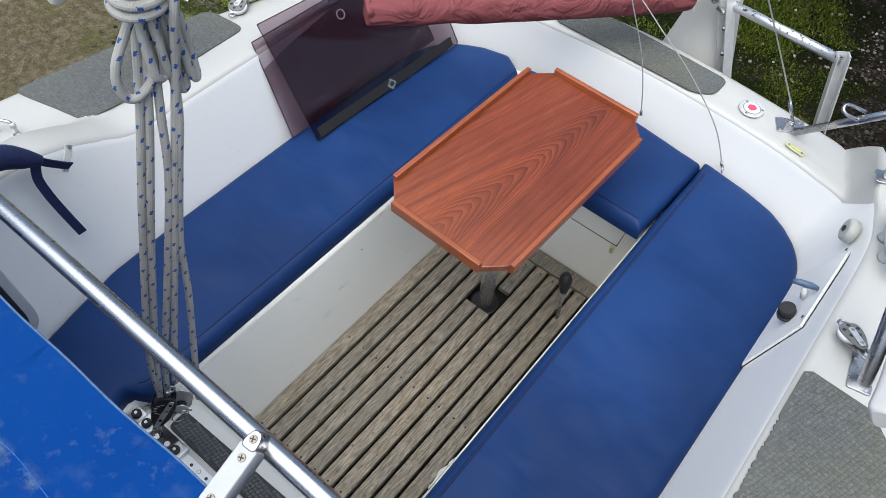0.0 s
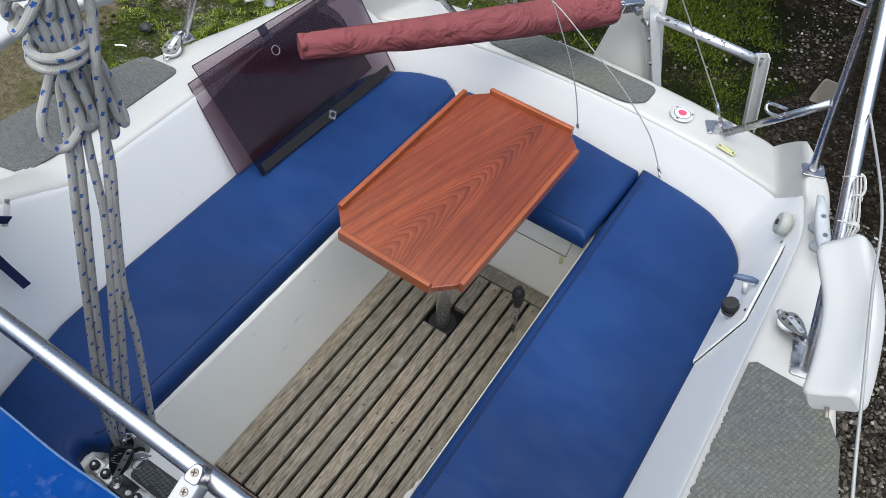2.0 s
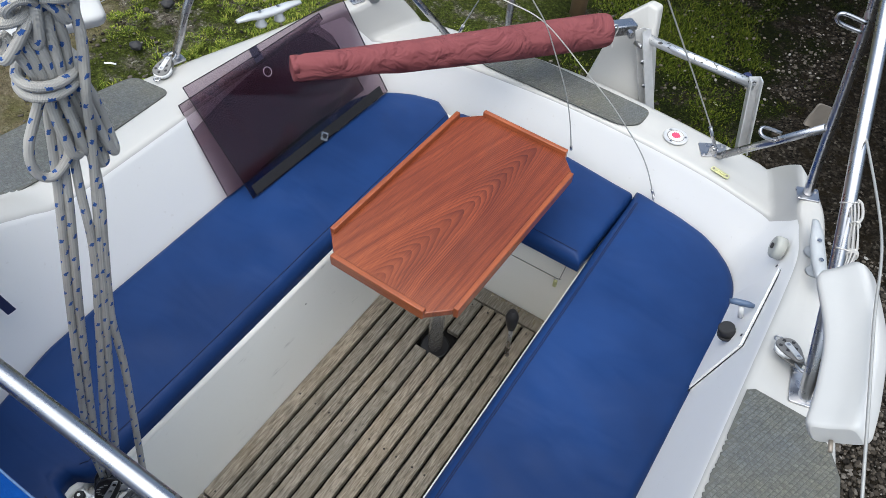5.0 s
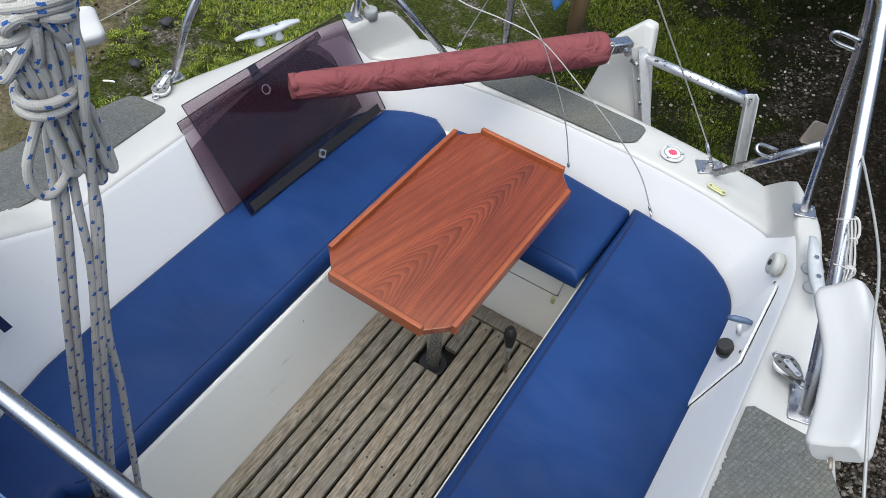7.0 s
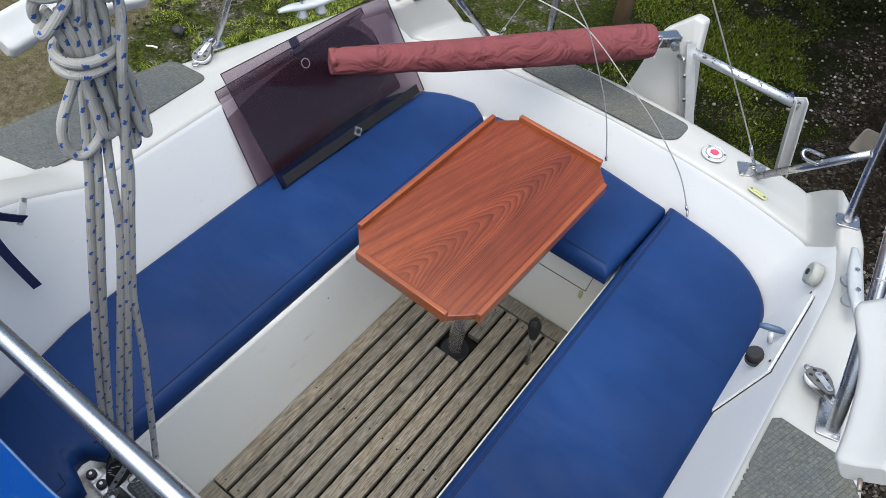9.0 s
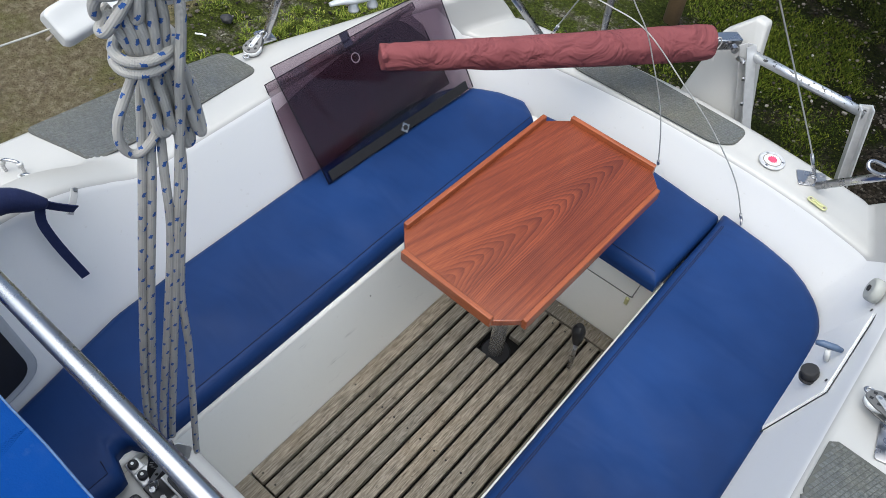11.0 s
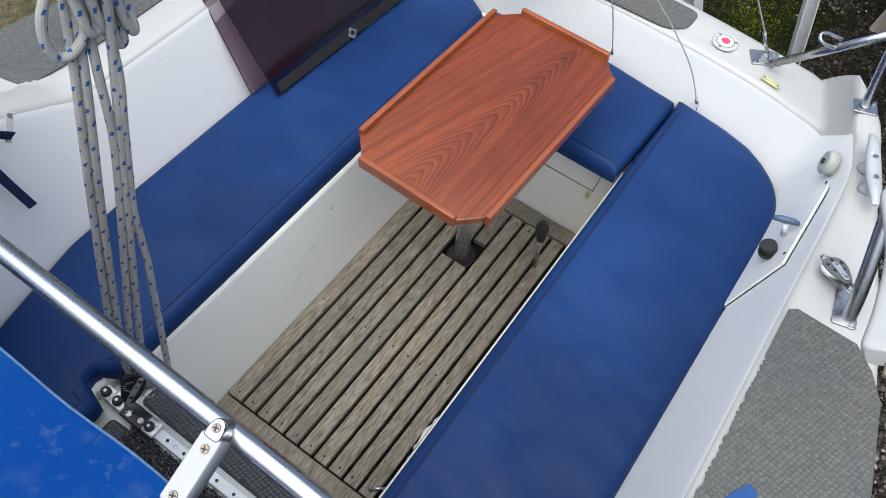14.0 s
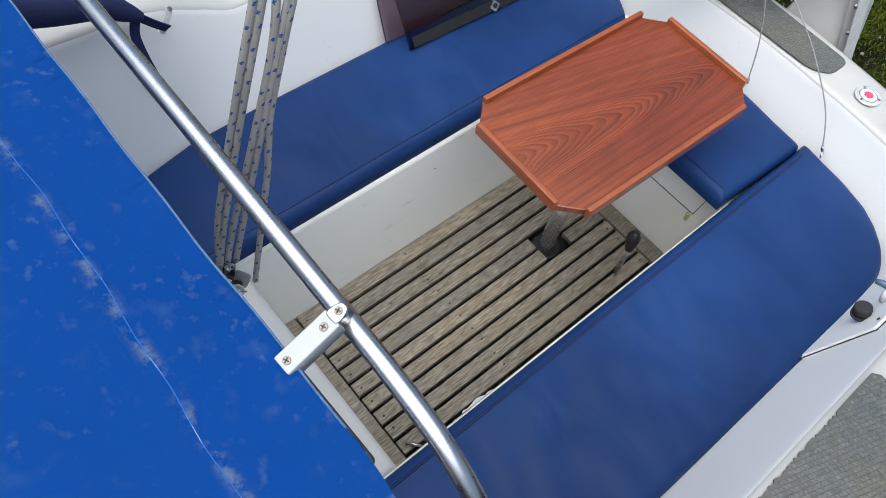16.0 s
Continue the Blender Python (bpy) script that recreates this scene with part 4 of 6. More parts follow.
def rudder():
    t = thing("rudder", (0.06, 1.9, 0.3), "white transom-hung rudder on an alloy stock, leaned to fit the camera's view", "rudder")
    # lower corners drawn nearer along the camera's sight lines, so the face catches light
    face = [Vector(p) for p in [(-0.014, 1.715, 0.500), (0.024, 1.8, 0.716), (0.100, 1.83, 0.786), (0.138, 1.835, 0.778), (0.168, 1.78, 0.668), (0.236, 1.715, 0.493)]]
    bm = bmesh.new()
    lo = [bm.verts.new(p) for p in face]
    hi = [bm.verts.new(p + Vector((0.004, 0.040, 0.0))) for p in face]
    bm.faces.new(lo)
    bm.faces.new(hi[::-1])
    for i in range(6):
        bm.faces.new((lo[i], hi[i], hi[(i + 1) % 6], lo[(i + 1) % 6]))
    bmesh.ops.recalc_face_normals(bm, faces=bm.faces)
    q = bmesh.ops.bevel(bm, geom=list(bm.edges), offset=0.010, segments=4, profile=0.5, affect="EDGES")
    for f in q["faces"]:
        f.smooth = True
    part("blade", bm, M_WHITE, t)
    part("skeg", box(0.02, 0.20, 1.74, 1.79, -0.9, 0.56, 0.012), M_WHITE, t)
    part("stock", bar((0.128, 1.747, 0.745), (0.247, 1.700, 0.451), 0.036, 0.036, (-0.4, -0.8, 0), 0.004), M_DULL, t, "alloy channel stock")
    part("pin", disc((0.118, 1.735, 0.70), 0.008, 0.03, 10, axis=(1, -0.3, 0)), M_STEEL, t)
    for k in range(3):
        v = Vector((0.128, 1.747, 0.745)).lerp(Vector((0.247, 1.700, 0.451)), 0.25 + 0.25 * k)
        part("bolt", disc(v + Vector((0.008, -0.024, -0.010)), 0.006, 0.008, 8, axis=(0.3, -0.8, -0.3)), M_STEEL, t)


rudder()


def ladder_frame():
    t = thing("stern_ladder", (0.52, 1.72, 0.2), "weathered alloy ladder frame fixed behind the transom", "ladder")
    part("rail", tube([(0.150, 1.755, 0.717), (0.515, 1.745, 0.709)], 0.0155, 16), M_WORN, t, "scratched round alloy rail")
    # foot drawn nearer along the camera's sight line, to catch light
    part("post", bar((0.511, 1.738, 0.735), (0.566, 1.712, 0.480), 0.036, 0.036, (0.4, -0.8, 0), 0.004), M_DULL, t)


ladder_frame()

# ---- sprayhood and its grab rail ----
def hem_wave(x):
    return 0.0010 * math.sin(x * 17 + 1.0) + 0.0008 * math.sin(x * 41)


def sprayhood():
    t = thing("sprayhood", (CX, -0.6, DECK), "faded blue canvas sprayhood with salt-bleached patches", "sprayhood")
    bm = bmesh.new()
    rows = []
    nx, ny = 90, 30
    for j in range(ny + 1):
        v = j / ny
        y = -0.344 - 1.15 * v
        crown = 1.452 + 0.030 * math.sin(math.pi * min(1, v * 1.6)) - 0.42 * max(0, v - 0.45) ** 1.4
        row = []
        for i in range(nx + 1):
            u = 2 * i / nx - 1
            s = abs(u)
            hx = 0.72
            if s < 0.62:
                x, z = hx * u, crown - 0.02 * s * s
            else:
                k = (s - 0.62) / 0.38
                x = math.copysign(hx * 0.62 + 0.30 * math.sin(k * math.pi / 2), u)
                z = crown - 0.0077 - (crown - DECK - 0.01) * (1 - math.cos(k * math.pi / 2)) ** 1.0
            row.append(bm.verts.new((CX + x, y - 0.010 * (1 - s) + hem_wave(CX + x) * max(0.0, 1 - v * 8), z)))
        rows.append(row)
    for a, b in zip(rows, rows[1:]):
        for i in range(nx):
            f = bm.faces.new((a[i], a[i + 1], b[i + 1], b[i]))
            f.smooth = True
    bmesh.ops.solidify(bm, geom=list(bm.faces), thickness=0.002)
    bmesh.ops.recalc_face_normals(bm, faces=bm.faces)
    part("canvas", bm, M_CANVAS, t)
    hem = []
    for i in range(91):
        u = -0.6 + 1.2 * i / 90
        hem.append((CX + 0.72 * u, -0.3445 - 0.010 * (1 - abs(u)) + hem_wave(CX + 0.72 * u), 1.4530 - 0.02 * u * u))
    part("hem_seam", tube(hem, 0.0012, 5), M_FRAY, t, "pale frayed hem")
    seam = [(x, -0.440 + 0.004 * math.sin(x * 9) + 0.0012 * math.sin(x * 57), z + 0.0108) for x, y, z in hem]
    part("top_seam", tube(seam, 0.0005, 5), M_SEAMPALE, t, "bleached seam")


sprayhood()


def grab_rail():
    t = thing("grab_rail", (CX, -0.29, DECK), "polished stainless grab rail round the back of the sprayhood", "grab rail")
    half = [(0.0, 1.455), (0.30, 1.450), (0.42, 1.445), (0.50, 1.425), (0.56, 1.37), (0.61, 1.27), (0.66, 1.10), (0.72, 0.88), (0.76, 0.71)]
    pts = [(CX - x, -0.29, z) for x, z in half[::-1]] + [(CX + x, -0.29, z) for x, z in half[1:]]
    part("tube", tube(smooth_path(pts, 6), 0.0101, 20), M_STEEL, t)
    m = Matrix.Translation((0.390, -0.302, 1.466)) @ pose(0, 0, 0, 20, 0, 3)
    bx = part("bracket", moved(prism(rounded([(-0.0100, -0.060), (0.0100, -0.060), (0.0097, -0.001), (-0.0097, -0.001)], 0.002), -0.016, 0.006, 0.0014), m), M_BRACKET, t, "white plastic clamp block")
    part("saddle", moved(prism(rounded([(-0.0076, -0.004), (0.0076, -0.004), (0.0076, 0.006), (0.004, 0.014), (-0.004, 0.014), (-0.0076, 0.006)], 0.005), -0.014, 0.0072, 0.0015), m), M_STEEL, bx, "rounded steel clamp tongue")
    for px, py, pz in ((0.001, -0.012, 0.006), (0.0, -0.053, 0.006), (0.0, 0.006, 0.0072)):
        sc = part("screw", moved(disc((px, py, pz), 0.0040, 0.0012, 16, bevel=0.0006), m), M_BROWNSTEEL, bx, "cross-head steel screw")
        for rot in (20, 110):
            part("slot", moved(box(-0.0027, 0.0027, -0.0006, 0.0006, pz + 0.0012, pz + 0.00155), m @ pose(px, py, 0, 0, 0, rot)), M_BLACK, sc)


grab_rail()

# ---- mainsheet: traveller, blocks, falls and coil ----
CAR = Vector((-0.235, -0.222, 0.40))


def traveller():
    t = thing("traveller", (-0.1, -0.22, 0.36), "white alloy mainsheet traveller with a black-wheeled car", "traveller")
    part("track", prism([(-0.325, -0.240), (CX + HS - 0.002, -0.240), (CX + HS - 0.002, -0.214), (-0.325, -0.214)], 0.361, 0.377, 0.003), M_OFFWHITE, t, "white track with punched holes")
    part("groove", box(-0.10, CX + HS - 0.004, -0.2275, -0.2265, 0.3768, 0.3774), M_DULL, t)
    for i in range(7):
        x = -0.123 + i * 0.05
        part("hole", disc((x, -0.227, 0.3768), 0.0040, 0.0012, 12), M_BLACK, t)
    for i in range(4):
        part("ring_mark", torus((-0.098 + i * 0.0985, -0.227, 0.3772), 0.0046, 0.0005, (0, 0, 1), 16, 4), M_STRIP, t)
    car = part("car", box(-0.250, -0.185, -0.249, -0.206, 0.378, 0.392, 0.003), M_BLACK, t, "black traveller car")
    part("car_edge", box(-0.245, -0.165, -0.2085, -0.2045, 0.380, 0.398, 0.001), M_DULL, car, "steel side plate of the car")
    part("end_plate", box(-0.186, -0.150, -0.246, -0.207, 0.378, 0.393, 0.004), M_DULL, car)
    part("end_plate", box(-0.292, -0.250, -0.246, -0.207, 0.378, 0.391, 0.004), M_DULL, car)
    part("end_stop", box(-0.326, -0.292, -0.244, -0.212, 0.376, 0.390, 0.004), M_DULL, t)
    for x in (-0.310, -0.273, -0.171):
        part("wheel", disc((x, -0.230, 0.389), 0.0118, 0.013, 20, bevel=0.004), M_RUBBER, car)
        part("axle", disc((x, -0.230, 0.402), 0.0036, 0.0018, 12), M_DULL, car)
    for x, y in ((-0.229, -0.236), (-0.196, -0.232)):
        part("bolt", disc((x, y, 0.391), 0.0075, 0.006, 6), M_DULL, car)
    part("shackle", tube(smooth_path([(-0.247, -0.226, 0.392), (-0.250, -0.222, 0.418), (-0.236, -0.216, 0.434), (-0.222, -0.222, 0.418), (-0.225, -0.226, 0.392)], 5), 0.0030, 8), M_STEEL, car)
    part("shackle", torus((-0.232, -0.230, 0.402), 0.010, 0.0024, (0.5, -0.6, 0.6), 18, 7), M_STEEL, car)
    t.location.y -= 0.004


traveller()


def mainsheet_block():
    c = Vector((-0.213, -0.201, 0.510))
    t = thing("mainsheet_block", c, "black fiddle block with steel straps on the traveller car", "pulley block")
    tall = Vector((0.045, 0.042, 0.16)).normalized()
    ax = Vector((0.84, -0.20, 1.0))
    ax = (ax - tall * ax.dot(tall)).normalized()
    m = Matrix.Translation(c) @ Matrix((tall.cross(ax), tall, ax)).transposed().to_4x4()
    m = m @ Matrix.Diagonal((0.82, 1, 1, 1))
    drop = rounded([(-0.012, -0.075), (0.012, -0.075), (0.026, -0.030), (0.031, 0.025), (0.026, 0.058), (0.010, 0.074), (-0.010, 0.074), (-0.026, 0.058), (-0.031, 0.025), (-0.026, -0.030)], 0.016, 4)
    part("cheek", moved(prism(drop, -0.016, -0.010, 0.002), m), M_BLACK, t)
    part("cheek", moved(prism(drop, 0.008, 0.014, 0.003), m), M_BLACK, t)
    part("sheave", moved(disc((0, 0.025, -0.010), 0.027, 0.018, 22), m), M_RUBBER, t)
    part("sheave", moved(disc((0, -0.035, -0.010), 0.020, 0.018, 22), m), M_RUBBER, t)
    lean = pose(0.004, 0, 0, 0, 0, -8)
    part("strap", moved(prism(rounded([(-0.0065, -0.086), (0.0065, -0.086), (0.0085, 0.0), (0.0065, 0.066), (-0.0065, 0.066), (-0.0085, 0.0)], 0.006), 0.0145, 0.0165, 0.0008), m @ lean), M_DULL, t, "steel side strap")
    for y in (-0.074, -0.030, 0.022, 0.052):
        part("pin", moved(disc((0, y, 0.0165), 0.0042, 0.0022, 12), m @ lean), M_STRIP if y in (-0.030, 0.052) else M_STEEL, t)
    for k in range(6):
        an = 1.9 + k * 0.5
        part("slot", moved(box(0.023 * math.cos(an) - 0.0045, 0.023 * math.cos(an) + 0.0045, 0.022 + 0.026 * math.sin(an) - 0.0014, 0.022 + 0.026 * math.sin(an) + 0.0014, 0.0141, 0.0147), m), M_DULL, t)
    part("cam_arm", moved(prism(rounded([(0.022, -0.020), (0.060, -0.050), (0.078, -0.010), (0.070, 0.055), (0.030, 0.070), (0.020, 0.030)], 0.010), -0.014, -0.011, 0.001), m), M_DULL, t, "steel cam cleat arm")
    part("cam_arm", moved(prism(rounded([(0.020, -0.006), (0.058, -0.016), (0.066, 0.020), (0.046, 0.034), (0.022, 0.020)], 0.008), 0.006, 0.009, 0.001), m), M_DULL, t, "steel cam cleat arm")
    part("cam", moved(disc((0.046, 0.002, -0.010), 0.016, 0.015, 20, bevel=0.003), m), M_RUBBER, t, "dark cam")
    part("cam_pin", moved(disc((0.048, 0.000, 0.009), 0.0045, 0.002, 12), m), M_STEEL, t)
    part("guard", moved(torus((0.054, -0.010, 0.004), 0.024, 0.0017, (0.15, -0.35, 1)), m), M_STEEL, t, "steel wire rope guard")
    part("guard", moved(torus((0.050, -0.018, 0.010), 0.022, 0.0015, (0.3, 0.2, 1)), m), M_STEEL, t, "steel wire rope guard")
    part("swivel", moved(torus((0.0, 0.084, 0.0), 0.011, 0.0030, (1, 0, 0.5)), m), M_STEEL, t)
    part("swivel", moved(torus((0.004, 0.102, 0.002), 0.009, 0.0026, (0, 0.2, 1)), m), M_STEEL, t)
    part("swivel", moved(disc((-0.004, 0.094, 0.0), 0.008, 0.012, 12, bevel=0.003), m), M_STEEL, t)


mainsheet_block()

HUB = Vector((-0.129, -0.0045, 1.5082))
ALONG, DOWN, DEEP = Vector((0.0942, 0.2051, -0.0815)), Vector((-0.0435, -0.0859, -0.3007)), Vector((-0.714, 0.354, -0.605))


def mainsheet():
    t = thing("mainsheet", CAR, "white mainsheet rope flecked with blue, coiled and hitched on itself", "rope")
    r = 0.0067

    def at(a, d, w=0.0):
        """A place on the coil's upright plane by pixel position in the camera's view, w further along its line of
        sight.
        """
        da, dd = (a - 250) / 1000, (d - 400) / 1000
        k = 1 + 0.2 * (da + dd)
        return HUB + ALONG * (da * k) + DOWN * (dd * k) + DEEP * w
    # four falls between the block below and the boom above
    falls = (
        ((-0.206, -0.196, 0.560), (-0.200, -0.173, 0.756), (-0.169, -0.100, 1.094), (-0.147, -0.046, 1.336), (230, 480, 0.030), (205, 300, 0.034), (170, 60, 0.034), (120, -300, 0.034)),
        ((-0.205, -0.192, 0.590), (-0.192, -0.163, 0.747), (-0.164, -0.096, 1.070), (-0.141, -0.037, 1.332), (270, 490, 0.030), (240, 300, 0.034), (210, 60, 0.034), (170, -300, 0.034)),
        ((-0.194, -0.176, 0.610), (-0.183, -0.150, 0.736), (-0.157, -0.089, 1.000), (-0.137, -0.042, 1.200), (-0.132, -0.024, 1.327), (310, 500, 0.026), (300, 300, 0.030), (270, 60, 0.030), (240, -300, 0.030)),
        ((-0.184, -0.160, 0.615), (-0.175, -0.139, 0.726), (-0.148, -0.074, 1.020), (-0.121, -0.008, 1.320), (440, 640, -0.016), (425, 480, -0.034), (412, 330, -0.034), (395, 200, -0.030), (374, 90, -0.026), (360, -60, -0.020), (340, -300, 0.0)),
    )
    for k, fall in enumerate(falls):
        pts = [Vector(p) if p[2] > 0.2 else at(*p) for p in fall]
        wob = [p + Vector((0.0009, 0.0006, 0)) * math.sin(i * 2.3 + k * 1.7) for i, p in enumerate(pts)]
        part("fall", tube(smooth_path(wob, 8), r, 12), M_ROPE, t)
    tail = [(-0.160, -0.138, 0.530), (-0.162, -0.133, 0.555), (-0.152, -0.103, 0.745), (-0.144, -0.078, 0.905), (-0.143, -0.069, 0.975), (-0.140, -0.058, 1.060), (-0.126, -0.026, 1.220), (-0.116, -0.004, 1.330)]
    part("tail", tube(smooth_path([Vector(p) + DEEP * 0.004 for p in tail] + [at(400, 600, 0.012), at(330, 470, 0.014)], 7), r, 12), M_ROPE, t)

    def strand(name, pts):
        part(name, tube(smooth_path([at(*p) for p in pts], 7), r, 12), M_ROPE, t)
    # hanging bights below the hitch
    strand("bight", [(225, 400, 0.0), (205, 500, -0.004), (178, 600, -0.010), (155, 705, -0.014), (168, 795, -0.016), (215, 846, -0.016), (268, 846, -0.016), (318, 795, -0.014), (343, 735, -0.004), (335, 640, 0.006), (300, 540, 0.008), (280, 430, 0.006)])
    strand("bight", [(250, 400, -0.006), (252, 480, -0.012), (282, 580, -0.020), (325, 675, -0.024), (360, 738, -0.024), (388, 742, -0.016), (398, 700, -0.008), (372, 600, -0.004), (330, 490, 0.0), (300, 400, 0.0)])
    strand("bight", [(285, 400, -0.004), (315, 490, -0.010), (360, 590, -0.016), (408, 700, -0.014), (430, 730, -0.004), (440, 690, 0.004), (410, 590, 0.008), (360, 480, 0.008), (320, 400, 0.008)])
    strand("bight", [(340, 420, 0.0), (385, 520, 0.004), (430, 640, 0.006), (470, 740, 0.004), (492, 786, 0.004), (512, 770, 0.008), (490, 690, 0.014), (440, 560, 0.018), (380, 440, 0.018)])
    strand("bight", [(370, 400, -0.004), (420, 490, -0.004), (468, 590, -0.002), (515, 680, -0.002), (548, 728, 0.0), (560, 715, 0.006), (525, 620, 0.014), (460, 480, 0.018), (400, 390, 0.018)])
    # strands that run up from the hitch into the bundle
    strand("coil_strand", [(230, 470, -0.010), (195, 400, -0.022), (140, 325, -0.026), (96, 270, -0.020), (70, 210, -0.008)])
    strand("coil_strand", [(265, 470, -0.014), (225, 385, -0.028), (178, 300, -0.032), (140, 240, -0.026), (110, 190, -0.014)])
    strand("coil_strand", [(295, 470, -0.014), (265, 370, -0.030), (225, 290, -0.034), (185, 215, -0.030), (160, 150, -0.018)])
    strand("coil_strand", [(325, 460, -0.012), (305, 360, -0.030), (268, 230, -0.032), (240, 110, -0.026), (225, 30, -0.014), (215, -120, 0.0)])
    strand("coil_strand", [(352, 450, -0.006), (340, 330, -0.022), (322, 220, -0.024), (285, 120, -0.022), (258, 40, -0.012), (250, -120, 0.0)])
    strand("coil_strand", [(200, 260, -0.034), (212, 230, -0.038), (202, 130, -0.042), (190, 40, -0.036), (180, -120, -0.010)])
    strand("coil_strand", [(170, 60, -0.020), (158, 150, -0.040), (118, 245, -0.044), (66, 318, -0.036), (30, 300, -0.020), (60, 220, -0.008)])
    strand("coil_strand", [(120, 90, -0.010), (40, 130, -0.026), (-10, 190, -0.020), (10, 240, -0.010), (60, 190, 0.0)])
    strand("coil_strand", [(-60, 130, -0.020), (30, 158, -0.036), (100, 152, -0.042), (150, 120, -0.036), (160, 60, -0.020)])
    strand("coil_strand", [(-60, 80, -0.010), (20, 70, -0.030), (70, 40, -0.036), (110, 20, -0.030), (150, -60, -0.010)])
    strand("coil_strand", [(90, 130, -0.026), (60, 100, -0.044), (110, 62, -0.050), (170, 60, -0.046), (210, 90, -0.030)])
    strand("coil_strand", [(230, 60, -0.036), (280, 92, -0.042), (330, 140, -0.034), (345, 110, -0.020), (300, 60, -0.006)])
    strand("coil_strand", [(215, 52, -0.046), (290, 60, -0.048), (345, 44, -0.036), (370, 0, -0.016)])
    # the turns that bind it
    for a0, d0, wd, hg, tilt in ((238, 345, 142, 96, 18), (246, 388, 142, 100, 20), (190, -50, 175, 52, 30), (195, -18, 170, 52, 30)):
        pts = []
        for i in range(28):
            an = 2 * math.pi * i / 28
            pts.append(at(a0 + wd * math.cos(an), d0 + hg * math.sin(an) - tilt * math.cos(an), -0.044 * math.sin(an) - 0.006))
        part("hitch_turn", tube(pts, r, 12, closed=True), M_ROPE, t)


mainsheet()

# ---- pushpit rails, pads and wires ----
def pushpit():
    t = thing("pushpit", (CX, 1.3, DECK), "polished stainless pushpit rails standing on the stern quarters", "railing")
    R = 0.0125
    part("rail", tube(smooth_path([(0.784, 1.376, DECK), (0.757, 1.376, 0.86), (0.724, 1.375, 1.075), (0.691, 1.372, 1.262), (0.660, 1.345, 1.345), (0.60, 1.29, 1.37)], 6), R, 14), M_STEEL, t)
    part("brace", tube([(0.524, 1.505, AFT + 0.02), (0.741, 1.374, 0.918)], 0.0115, 12), M_STEEL, t)
    part("rail", tube(smooth_path([(0.953, 0.742, DECK), (0.922, 0.79, 0.81), (0.860, 0.905, 0.985), (0.790, 1.05, 1.15), (0.725, 1.235, 1.29), (0.69, 1.31, 1.345), (0.60, 1.29, 1.37)], 6), 0.015, 14), M_STEEL, t)
    part("rail", tube(smooth_path([(-0.966, 0.783, DECK), (-0.947, 0.806, 0.77), (-0.922, 0.866, 0.90), (-0.870, 1.03, 1.10), (-0.75, 1.22, 1.28), (-0.62, 1.29, 1.36)], 6), R, 14), M_STEEL, t)
    part("rail", tube(smooth_path([(-0.735, 1.385, DECK), (-0.71, 1.378, 0.86), (-0.67, 1.366, 1.08), (-0.635, 1.352, 1.27), (-0.55, 1.30, 1.37)], 6), R, 14), M_STEEL, t)
    part("brace", tube([(-0.44, 1.505, AFT + 0.02), (-0.70, 1.374, 0.925)], 0.0115, 12), M_STEEL, t)
    for c, k in (((0.655, 1.44, 0.79), 0), ((0.70, 1.355, 1.20), 1)):
        c = Vector(c)
        a = Vector((-0.06, -0.02, 0.015)) if k else Vector((-0.055, -0.03, 0.018))
        w = Vector((0, 0.0, 0.012)) if k else Vector((-0.004, 0.012, 0.006))
        part("line_guide", tube(smooth_path([c + w, c + w + a * 0.8, c + a, c - w + a * 0.8, c - w], 5), 0.005, 8), M_STEEL, t)
    for x, y, z, rz, hx, hy in ((0.784, 1.372, DECK + 0.004, 20, 0.030, 0.023), (0.938, 0.766, DECK + 0.006, 102, 0.047, 0.025), (-0.966, 0.785, DECK + 0.006, -15, 0.032, 0.024),
                                (-0.74, 1.37, DECK + 0.004, -20, 0.030, 0.023), (0.499, 1.535, AFT + 0.004, 30, 0.042, 0.030), (-0.43, 1.505, AFT + 0.004, -30, 0.042, 0.030)):
        bp = part("base_plate", moved(prism(rounded([(-hx, -hy), (hx, -hy), (hx, hy), (-hx, hy)], 0.007), 0.0, 0.004, 0.0015), pose(x, y, z, 0, 0, rz)), M_STEEL, t, "steel base plate")
        for sx, sy in ((-hx * 0.72, -hy * 0.65), (hx * 0.72, hy * 0.65)):
            v = pose(x, y, z, 0, 0, rz) @ Vector((sx, sy, 0.004))
            part("bolt", disc(v, 0.006, 0.004, 6), M_STEEL, bp)


pushpit()


